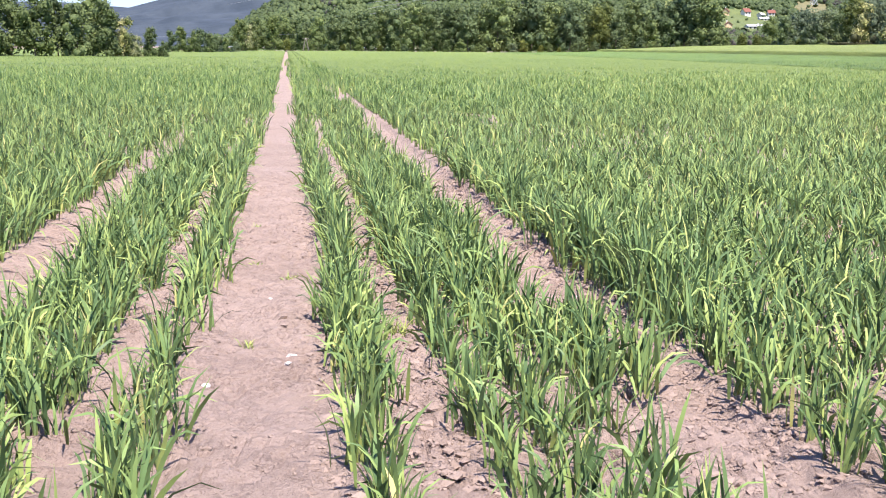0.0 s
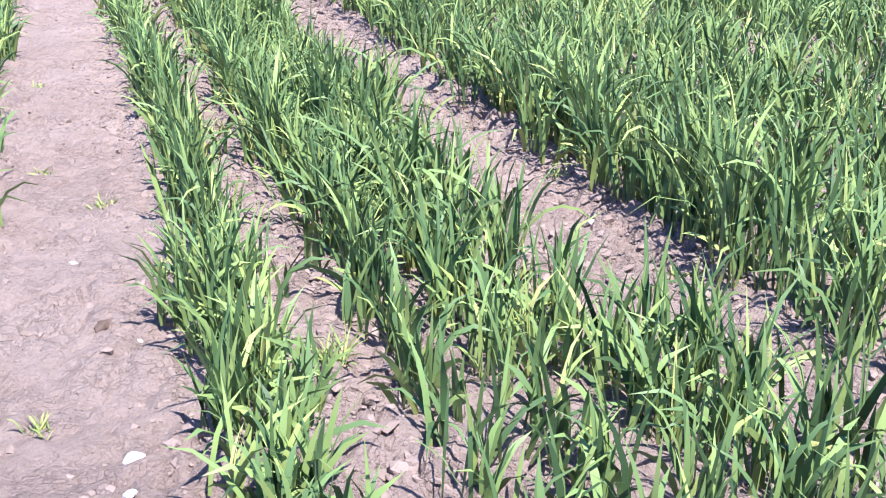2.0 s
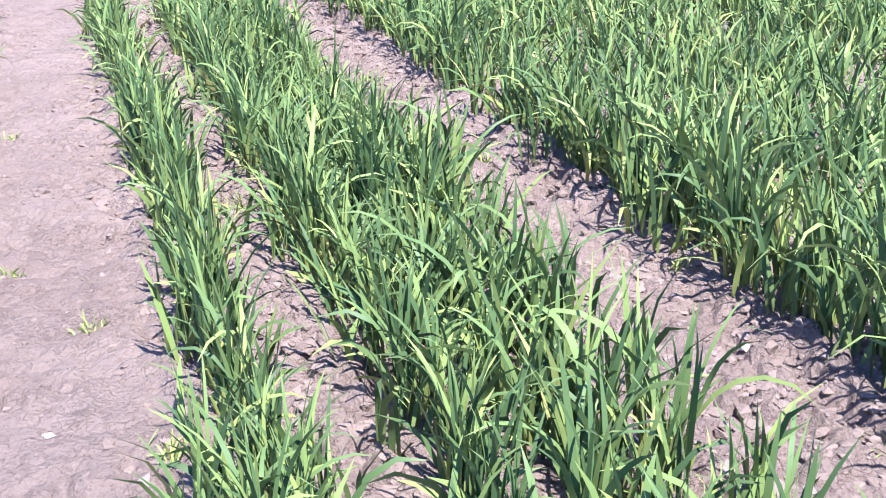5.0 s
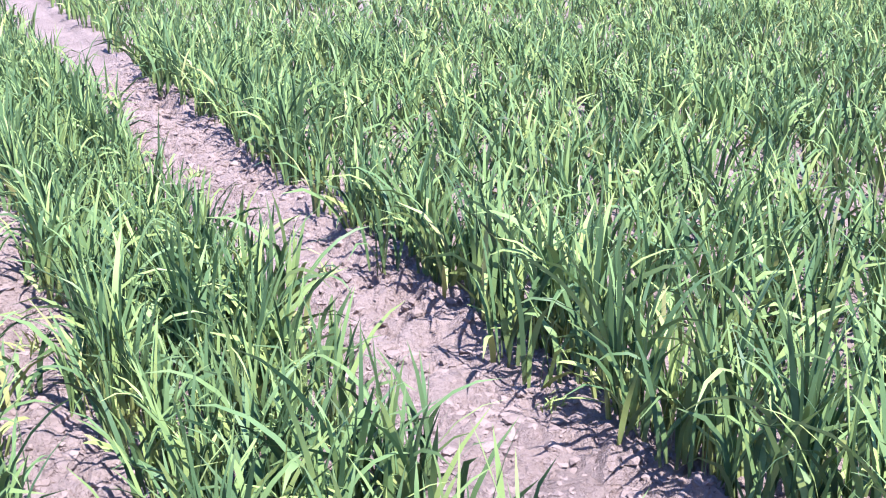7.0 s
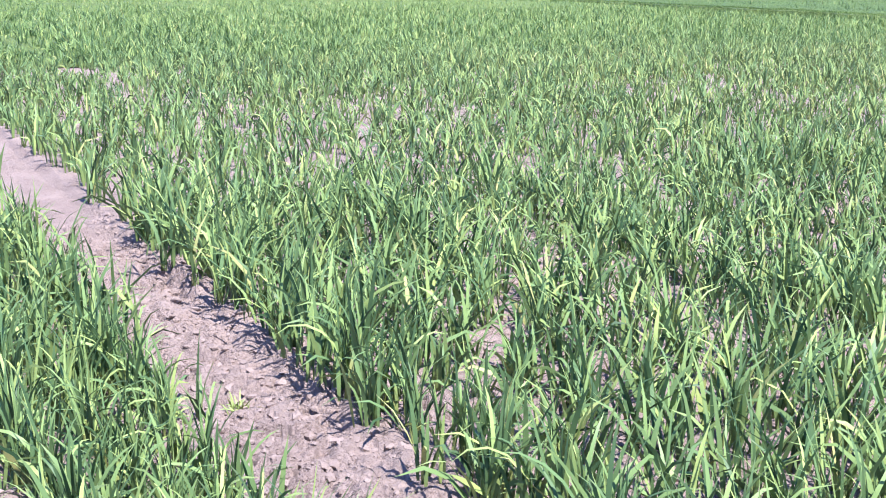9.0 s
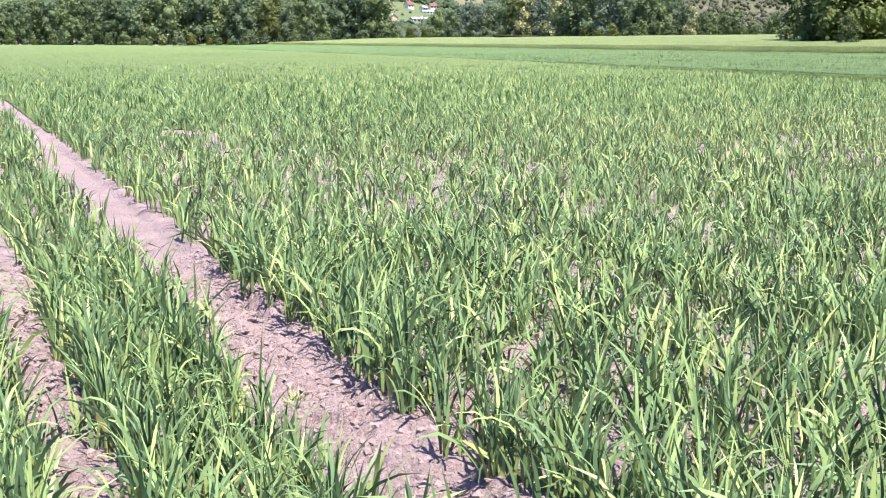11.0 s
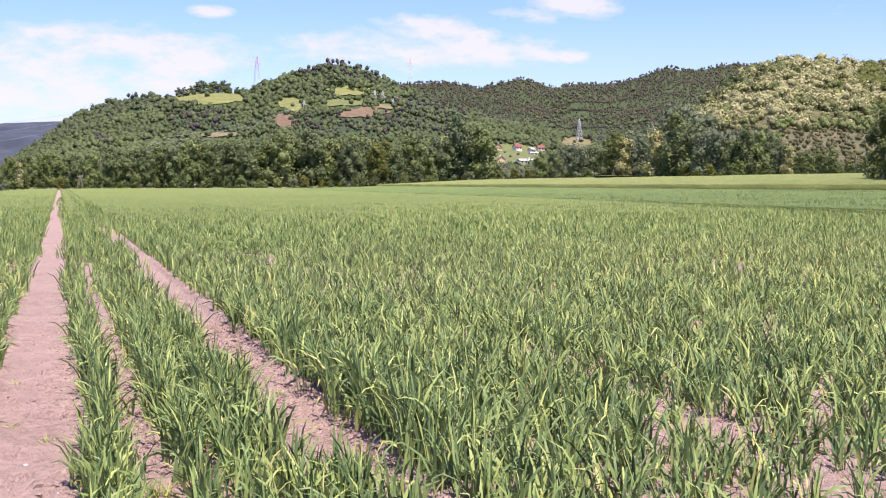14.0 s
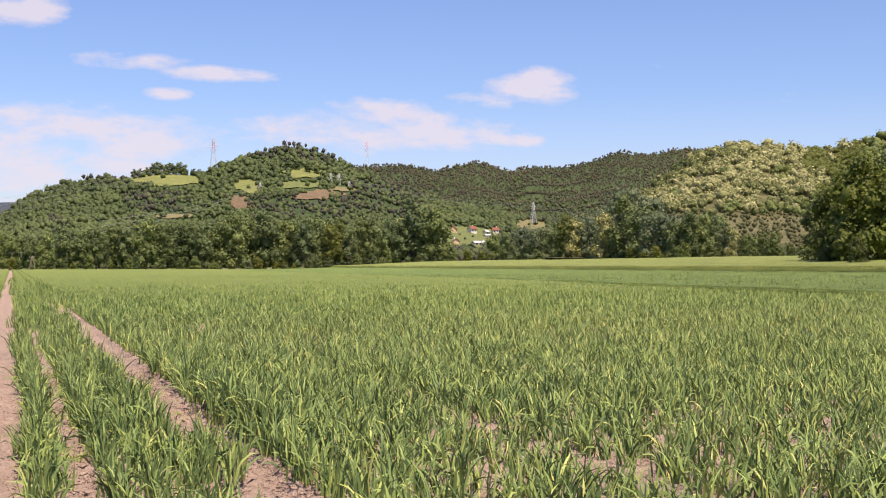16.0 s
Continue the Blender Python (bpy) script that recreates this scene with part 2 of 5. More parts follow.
# the haze of distance is put into the mountain's blue-grey colour
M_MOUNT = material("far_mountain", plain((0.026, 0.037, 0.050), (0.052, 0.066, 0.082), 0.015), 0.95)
M_BARK = material("bark", plain((0.10, 0.08, 0.06), (0.2, 0.17, 0.13), 6), 0.9)
M_WALL = material("white_render", plain((0.55, 0.53, 0.50), (0.66, 0.64, 0.60), 1.5, 0.1), 0.9)
M_OCHRE = material("ochre_render", plain((0.60, 0.42, 0.25), (0.70, 0.50, 0.32), 1.5, 0.1), 0.9)
M_ROOF = material("red_roof_tiles", plain((0.15, 0.055, 0.045), (0.22, 0.085, 0.06), 2.5), 0.8)
M_ROOF_G = material("grey_roof", plain((0.3, 0.3, 0.31), (0.45, 0.45, 0.46), 2.5), 0.7)
M_GLASS = material("window_glass", plain((0.02, 0.025, 0.03), (0.04, 0.045, 0.05), 1.0, 0.0), 0.1, 0.5)
M_WOOD = material("grey_timber", plain((0.13, 0.11, 0.09), (0.22, 0.19, 0.16), 5), 0.9)
M_STEEL = material("galvanised_steel", plain((0.42, 0.43, 0.44), (0.55, 0.56, 0.57), 3, 0.1), 0.5)
M_REDSTEEL = material("red_painted_steel", plain((0.55, 0.25, 0.23), (0.65, 0.36, 0.33), 3, 0.1), 0.6)
M_WIRE = material("wire", plain((0.20, 0.21, 0.22), (0.28, 0.29, 0.30), 3, 0.0), 0.5)

# ---- mesh helpers ----


def mesh_from(name, verts, faces, mat, smooth=False, attrs=None):
    """faces: a list of (k x n) index arrays."""
    me = bpy.data.meshes.new(name)
    v = np.asarray(verts, dtype=np.float32)
    loops = np.concatenate([f.ravel() for f in faces]).astype(np.int32)
    sizes = np.concatenate([np.full(len(f), f.shape[1], dtype=np.int32) for f in faces])
    starts = np.concatenate([[0], np.cumsum(sizes)[:-1]]).astype(np.int32)
    me.vertices.add(len(v))
    me.vertices.foreach_set("co", v.ravel())
    me.loops.add(len(loops))
    me.loops.foreach_set("vertex_index", loops)
    me.polygons.add(len(sizes))
    me.polygons.foreach_set("loop_start", starts)
    me.polygons.foreach_set("loop_total", sizes)
    me.polygons.foreach_set("use_smooth", np.full(len(sizes), smooth))
    for key, val in (attrs or {}).items():
        at = me.attributes.new(key, "FLOAT", "POINT")
        at.data.foreach_set("value", np.asarray(val, dtype=np.float32))
    me.update(calc_edges=True)
    me.materials.append(mat)
    return me


def part(name, bm, mat, parent, label="", smooth=False):
    me = bpy.data.meshes.new(name)
    bm.to_mesh(me)
    bm.free()
    if smooth:
        me.polygons.foreach_set("use_smooth", np.full(len(me.polygons), True))
    me.materials.append(mat)
    ob = new(name, me)
    ob.parent = parent
    if label:
        tagged(ob, label)
    return ob


def box(bm, size, at=(0, 0, 0), rot=(0, 0, 0), bevel=0.0):
    m = pose(*at, *rot) @ Matrix.Diagonal((*size, 1))
    made = bmesh.ops.create_cube(bm, size=1.0, matrix=m)
    if bevel:
        edges = {e_ for v_ in made["verts"] for e_ in v_.link_edges}
        bmesh.ops.bevel(bm, geom=list(edges), offset=bevel, segments=1, affect="EDGES")


def beam(bm, p, q, r0, r1=None, sides=4):
    p, q = Vector(p), Vector(q)
    r1 = r0 if r1 is None else r1
    m = Matrix.Translation((p + q) / 2) @ (q - p).to_track_quat("Z", "Y").to_matrix().to_4x4()
    bmesh.ops.create_cone(bm, cap_ends=True, segments=sides, radius1=r0, radius2=r1, depth=(q - p).length, matrix=m)


def smooth01(x):
    x = np.clip(x, 0, 1)
    return x * x * (3 - 2 * x)


rng = np.random.default_rng(7)


def value_noise(x, y, cell, seed):
    """Smooth noise on a lattice, 0 to 1."""
    x, y = np.asarray(x) / cell, np.asarray(y) / cell
    xi, yi = np.floor(x).astype(np.int64), np.floor(y).astype(np.int64)

    def h(i, j):
        k = (i * 374761393 + j * 668265263 + seed * 974711) & 0xFFFFFFFF
        k = ((k ^ (k >> 13)) * 1274126177) & 0xFFFFFFFF
        return ((k ^ (k >> 16)) & 0xFFFF) / 65535.0
    fx, fy = smooth01(x - xi), smooth01(y - yi)
    return (h(xi, yi) * (1 - fx) + h(xi + 1, yi) * fx) * (1 - fy) + (h(xi, yi + 1) * (1 - fx) + h(xi + 1, yi + 1) * fx) * fy


# ---- the lie of the land ----
# The rows run along +y. Bare wheel tracks: the middle path, one on each side of it.
PATH = (-0.47, 0.09)
STRIP_R = (1.26, 1.73)
STRIP_L = (-1.98, -1.52)
ROWS_NEAR = (-1.38, -1.20, -1.02, -0.65, 0.22, 0.64, 0.86, 1.06)
EDGE0, EDGE_K = 31.0, 0.075  # boundary of the crop on the right: x = EDGE0 + EDGE_K * y
FIELD_END = 365.0


def beyond(x, y):
    return (x - EDGE0 - EDGE_K * y) / math.hypot(1, EDGE_K)


def land(x, y):
    """Height of the ground without its fine relief."""
    d = beyond(x, y)
    return 1.3 * smooth01((d - 10) / 60.0) + 1.1 * smooth01((d - 40) / 60.0)


def domes(x, y, cell, seed):
    """Rounded clods of uneven size, 0 to 1, parted by sharp hollows."""
    x, y = np.asarray(x) / cell, np.asarray(y) / cell
    xi, yi = np.floor(x).astype(np.int64), np.floor(y).astype(np.int64)

    def h(i, j, k):
        q = (i * 374761393 + j * 668265263 + k * 974711) & 0xFFFFFFFF
        q = ((q ^ (q >> 13)) * 1274126177) & 0xFFFFFFFF
        return ((q ^ (q >> 16)) & 0xFFFF) / 65535.0
    best = np.zeros(np.shape(x))
    for di in (-1, 0, 1):
        for dj in (-1, 0, 1):
            i, j = xi + di, yi + dj
            d2 = (x - i - h(i, j, seed)) ** 2 + (y - j - h(i, j, seed + 50)) ** 2
            big = 0.45 + 0.55 * h(i, j, seed + 90)
            best = np.maximum(best, big * np.sqrt(np.clip(1 - d2 / (0.75 * big) ** 2, 0, 1)))
    return best


def relief(x, y):
    """Ground with its lumps; the wheel tracks are pressed lower, the middle path also flat."""
    near = 1 - smooth01((np.hypot(x, y - 8) - 12) / 14)
    fine = (1 - smooth01((y - 12.2) / 3)) * smooth01((y - 2.6) / 1.6)
    z = 0.0
    for cell, amp, seed in ((0.12, 0.03, 4), (0.31, 0.024, 5), (0.9, 0.02, 6)):
        z = z + amp * np.where(cell < 0.5, fine, 1.0) * (value_noise(x, y, cell, seed) - 0.5)
    rough = 0.35 + 0.65 * smooth01(value_noise(x, y, 0.35, 9) * 1.6 - 0.3)
    z = z + fine * rough * (0.050 * domes(x, y, 0.062, 3) + 0.052 * domes(x + 0.3, y, 0.125, 8) - 0.042)
    for lo, hi, deep, flat in ((*PATH, 0.025, 0.5), (*STRIP_R, 0.045, 0.0), (*STRIP_L, 0.045, 0.0)):
        inside = smooth01((x - lo) / 0.12 + 0.5) * smooth01((hi - x) / 0.12 + 0.5)
        z = z * (1 - inside * flat) - inside * deep
    return land(x, y) + near * z


# ---- ground: one sheet ----
def ground():
    def axis(a0, a1, fine, grow, lim):
        mid = list(np.arange(a0, a1, fine))
        step, v = fine, a1
        up = []
        while v < lim:
            up.append(v)
            step *= grow
            v += step
        up.append(lim)
        step, v = fine, a0
        dn = []
        while v > -lim:
            step *= grow
            v -= step
            dn.append(max(v, -lim))
        return np.array(dn[::-1] + mid + up)
    xs, ys = axis(-0.6, 2.1, 0.0175, 1.13, 4600.0), axis(4.4, 13.0, 0.024, 1.085, 4600.0)
    X, Y = np.meshgrid(xs, ys)
    fine = (X > -0.6) & (X < 2.1) & (Y > 4.4) & (Y < 13.0)
    X = X + fine * rng.uniform(-0.006, 0.006, X.shape)
    Y = Y + fine * rng.uniform(-0.007, 0.007, Y.shape)
    Z = relief(X, Y)
    h, w = X.shape
    idx = np.arange(h * w).reshape(h, w)
    q = np.stack([idx[:-1, :-1], idx[:-1, 1:], idx[1:, 1:], idx[1:, :-1]], -1).reshape(-1, 4)
    ob = new("ground", mesh_from("ground", np.stack([X, Y, Z], -1).reshape(-1, 3), [q], M_SOIL, False))
    tagged(ob, "dry crusted pinkish-brown field soil with wheel tracks", "soil", kind="structure")


ground()


def clods():
    """Loose crumbs and clods of dry soil on the bare strips."""
    n = 12500
    ico_v = np.array([(0, 0, 1), (.894, 0, .447), (.276, .851, .447), (-.724, .526, .447), (-.724, -.526, .447), (.276, -.851, .447),
                      (.724, .526, -.447), (-.276, .851, -.447), (-.894, 0, -.447), (-.276, -.851, -.447), (.724, -.526, -.447), (0, 0, -1)])
    top = [(0, 1 + k, 1 + (k + 1) % 5) for k in range(5)]
    mid = [f for k in range(5) for f in ((1 + k, 6 + k, 1 + (k + 1) % 5), (1 + (k + 1) % 5, 6 + k, 6 + (k + 1) % 5))]
    ico_f = np.array(top + mid)
    which = rng.random(n)
    x = np.where(which < 0.44, rng.uniform(STRIP_R[0] - 0.1, STRIP_R[1] + 0.14, n), np.where(which < 0.51, rng.normal(0.07, 0.07, n),
        np.where(which < 0.58, rng.uniform(*PATH, n), np.where(which < 0.64, rng.uniform(*STRIP_L, n),
        np.where(which < 0.82, rng.uniform(0.3, 0.6, n), rng.uniform(-1.5, 4.6, n))))))
    y = 3.4 + 10.5 * rng.random(n) ** 1.25
    r = 0.005 + 0.019 * rng.random(n) ** 2.8
    r = np.where((which >= 0.51) & (which < 0.58), r * 0.5, r)
    v = ico_v[None] * (r[:, None] * rng.uniform(0.7, 1.35, (n, 3)) * np.array([1.25, 1, 0.62]))[:, None] * rng.uniform(0.75, 1.25, (n, 12, 3))
    v += rng.normal(0, 0.16, (n, 12, 3)) * r[:, None, None]
    an = rng.uniform(0, 6.28, n)
    ca, sa = np.cos(an)[:, None], np.sin(an)[:, None]
    vx, vy = v[..., 0] * ca - v[..., 1] * sa, v[..., 0] * sa + v[..., 1] * ca
    z = relief(x, y) - r * 0.22
    V = np.stack([vx + x[:, None], vy + y[:, None], v[..., 2] + z[:, None]], -1).reshape(-1, 3)
    F = (ico_f[None] + 12 * np.arange(n)[:, None, None]).reshape(-1, 3)
    ob = new("soil_clods", mesh_from("soil_clods", V, [F], M_CLOD, False))
    tagged(ob, "loose dry brown soil crumbs along the bare strips", "soil crumbs", kind="stuff")


clods()

# ---- the cereal crop ----
WIDTH_PROFILE = np.array([0.62, 0.95, 1.0, 0.86, 0.56])


def blades(bx, by, bz, az, length, tilt, bend, width, segs=5):
    """Curved tapering leaf blades; returns vertices, faces and the share of the way along each."""
    m = len(bx)
    k = np.arange(segs + 1) / segs
    th = tilt[:, None] + bend[:, None] * k[None] ** 1.7
    step = (length / segs)[:, None]
    hor = np.concatenate([np.zeros((m, 1)), np.cumsum(np.sin(th[:, :-1]) * step, 1)], 1)
    ver = np.concatenate([np.zeros((m, 1)), np.cumsum(np.cos(th[:, :-1]) * step, 1)], 1)
    dx, dy = np.cos(az)[:, None], np.sin(az)[:, None]
    cx, cy, cz = bx[:, None] + hor * dx, by[:, None] + hor * dy, bz[:, None] + ver
    prof = np.interp(k[:-1], np.linspace(0, 0.85, 5), WIDTH_PROFILE)
    tw = rng.uniform(-1.2, 1.2, m)[:, None] + rng.uniform(-0.6, 0.6, m)[:, None] * k[None, :-1]
    wx = -dy * np.cos(tw) + dx * np.sin(tw) * np.cos(th[:, :-1])
    wy = dx * np.cos(tw) + dy * np.sin(tw) * np.cos(th[:, :-1])
    wz = -np.sin(tw) * np.sin(th[:, :-1])
    hw = 0.5 * width[:, None] * prof[None]
    L = np.stack([cx[:, :-1] + wx * hw, cy[:, :-1] + wy * hw, cz[:, :-1] + wz * hw], -1)
    R = np.stack([cx[:, :-1] - wx * hw, cy[:, :-1] - wy * hw, cz[:, :-1] - wz * hw], -1)
    tip = np.stack([cx[:, -1:], cy[:, -1:], cz[:, -1:]], -1)
    V = np.concatenate([L, R, tip], 1)
    per = 2 * segs + 1
    q = np.array([(i, i + 1, segs + i + 1, segs + i) for i in range(segs - 1)])
    t = np.array([(segs - 1, 2 * segs, 2 * segs - 1)])
    off = (per * np.arange(m))[:, None, None]
    along = np.tile(np.concatenate([k[:-1], k[:-1], [1.0]]), m)
    return V.reshape(-1, 3), [(q[None] + off).reshape(-1, 4), (t[None] + off).reshape(-1, 3)], along, per


def plant_sites(x_rows, y0, y1, gap, jitter, sway=0.0):
    xs, ys = [], []
    for i, xr in enumerate(x_rows):
        n = max(1, int((y1 - y0) / gap))
        y = y0 + (np.arange(n) + rng.random(n)) * gap
        x = xr + rng.normal(0, jitter, n) + sway * (value_noise(y, y * 0 + i, 2.3, 31) - 0.5)
        xs.append(x)
        ys.append(y)
    return np.concatenate(xs), np.concatenate(ys)


def vigour(x, y):
    """How the crop grows from place to place, fitted to the view beside tracks."""
    v = 0.58 + 0.42 * value_noise(x, y, 1.9, 11) + 0.3 * value_noise(x, y, 0.5, 12)
    gap = np.exp(-((x - 3.73 - 0.12 * (value_noise(y, y * 0, 2.5, 5) - 0.5)) / 0.2) ** 2) * (0.35 + 0.65 * value_noise(x, y, 1.1, 13))
    # rows beside the track are kept low so that the camera sees it
    beside = np.where((x > 0.12) & (x < 1.2), np.where(y > 11, 0.84, 0.94), np.where(x > 2.1, 0.90, 1.0))
    return v * (1 - 0.5 * gap) * beside


def sward(name, x, y, leaves, size, width, segs, label, pale=0.0):
    keep = rng.random(len(x)) < 1.5 * vigour(x, y) - np.where((x > 2.2) & (y < 6.3), 0.43, 0.34)
    x, y = x[keep], y[keep]
    n = len(x)
    v = np.repeat(vigour(x, y), leaves)
    spread = 0.028
    bx = np.repeat(x, leaves) + rng.normal(0, spread, n * leaves)
    by = np.repeat(y, leaves) + rng.normal(0, spread, n * leaves)
    m = n * leaves
    length = size * v * rng.uniform(0.55, 1.12, m)
    habit = rng.random(m)  # upright, arching or hanging blades
    tilt = np.abs(rng.normal(0.11, 0.17, m)) + 0.3 * (habit > 0.86)
    tilt = tilt + np.where(np.repeat(x, leaves) > 2.2, 0.10, 0.0)
    bend = np.where(habit < 0.36, rng.uniform(0.1, 0.6, m), np.where(habit < 0.76, rng.uniform(0.6, 1.7, m), rng.uniform(1.6, 2.8, m)))
    az = rng.uniform(0, 2 * math.pi, m)
    w = width * rng.uniform(0.5, 1.2, m)
    V, F, along, per = blades(bx, by, land(bx, by) - 0.01, az, length, tilt, bend, w, segs)
    tint = np.clip(rng.beta(1.7, 2.0, m) * 0.8 + 0.2 * np.repeat(rng.random(n), leaves), 0, 1)
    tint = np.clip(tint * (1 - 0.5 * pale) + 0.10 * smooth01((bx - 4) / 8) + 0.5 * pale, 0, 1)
    tint = np.where(rng.random(m) < 0.03, rng.uniform(0.84, 1.0, m), tint)
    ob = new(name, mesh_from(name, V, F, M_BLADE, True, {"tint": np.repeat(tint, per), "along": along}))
    tagged(ob, label, "cereal crop", kind="stuff")


ROW_STEP = 0.32
RIGHT = 1.88 + ROW_STEP * np.arange(0, 700)
LEFT = -2.12 - ROW_STEP * np.arange(0, 400)
OWN = (5.8, 10.6)  # stretch whose plants by the tracks stand as things of their own
OWN_ROWS = (0.22, 0.64, 0.86, 1.06, RIGHT[0])


# keeps the fine crop to the wedge that the camera sees
def in_view(x, y, margin=1.0):
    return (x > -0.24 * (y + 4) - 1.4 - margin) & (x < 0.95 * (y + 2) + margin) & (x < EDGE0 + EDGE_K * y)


def crop():
    label = "young green cereal plants with arching blades in drilled rows"
    rest = [r for r in ROWS_NEAR if r not in OWN_ROWS] + list(LEFT[:10])
    x, y = plant_sites(rest, 0.4, 13.5, 0.066, 0.05, 0.07)
    xo, yo = plant_sites(OWN_ROWS, 0.4, OWN[0], 0.066, 0.05, 0.07)
    xm, ym = plant_sites(OWN_ROWS, OWN[0], OWN[1], 0.085, 0.055, 0.0)
    thin = (np.abs(xm - 1.06) > 0.1) | (ym > 7.3) | (rng.random(len(xm)) < 0.35)
    xm, ym = xm[thin], ym[thin]
    xp, yp = plant_sites(OWN_ROWS, OWN[1], 13.5, 0.066, 0.05, 0.07)
    xr, yr = plant_sites([r for r in RIGHT[:48] if r not in OWN_ROWS], -0.5, 13.5, 0.066, 0.07, 0.09)
    xe, ye = plant_sites([1.14, 1.24, 1.36], 4.4, 5.55, 0.09, 0.05)  # a patch grown out over the track
    xf, yf = plant_sites([0.16, 0.28], 4.4, 6.3, 0.075, 0.04)
    xg, yg = plant_sites([1.20, 1.79], 3.0, 13.5, 0.4, 0.04)  # stragglers along the track
    x, y = np.concatenate([x, xo, xm, xp, xr, xe, xf, xg]), np.concatenate([y, yo, ym, yp, yr, ye, yf, yg])
    ok = in_view(x, y)
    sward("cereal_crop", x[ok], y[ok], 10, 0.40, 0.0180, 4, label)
    x, y = plant_sites([r for r in ROWS_NEAR] + list(RIGHT[:110]) + list(LEFT[:30]), 13.5, 30, 0.115, 0.08, 0.09)
    xs, ys = plant_sites([-1.78], 21.0, 30, 0.2, 0.06)
    xt, yt = plant_sites([-1.62, -1.9], 14.0, 22, 0.4, 0.06)
    xu, yu = plant_sites([1.34, 1.52, 1.70], 13.5, 30, 0.13, 0.04)  # the track grows over farther on
    x, y = np.concatenate([x, xs, xt, xu]), np.concatenate([y, ys, yt, yu])
    ok = in_view(x, y) & ((x < 1.26) | (x > 1.8) | (rng.random(len(x)) < (y - np.where(x < 1.43, 20, np.where(x > 1.6, 27, 34))) / 14))
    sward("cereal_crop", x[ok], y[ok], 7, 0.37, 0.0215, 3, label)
    x, y = plant_sites([r for r in ROWS_NEAR] + [-1.78, 1.45, 1.62] + list(RIGHT[:210]) + list(LEFT[:70]), 30, 78, 0.25, 0.08, 0.05)
    ok = in_view(x, y) & ((x < 1.3) | (x > 1.85) | (rng.random(len(x)) < (y - 32) / 20)) & (rng.random(len(x)) < np.clip(1.5 - y / 78, 0, 1))
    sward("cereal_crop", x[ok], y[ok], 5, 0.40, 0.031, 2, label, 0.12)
    x, y = plant_sites([r for r in ROWS_NEAR[::2]] + list(RIGHT[:260:2]) + list(LEFT[:120:2]), 58, 130, 0.5, 0.2, 0.05)
    ok = in_view(x, y) & (rng.random(len(x)) < np.clip(1.5 - y / 130, 0, 1))
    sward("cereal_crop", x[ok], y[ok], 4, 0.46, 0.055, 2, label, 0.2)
    # coarser crop round about, outside the wedge that the camera sees
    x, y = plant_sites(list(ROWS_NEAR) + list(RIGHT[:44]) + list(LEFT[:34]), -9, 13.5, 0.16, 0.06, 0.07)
    ok = ~in_view(x, y) | (y < np.where(x > 1.9, -0.5, 0.4))
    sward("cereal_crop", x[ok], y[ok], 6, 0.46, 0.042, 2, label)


crop()


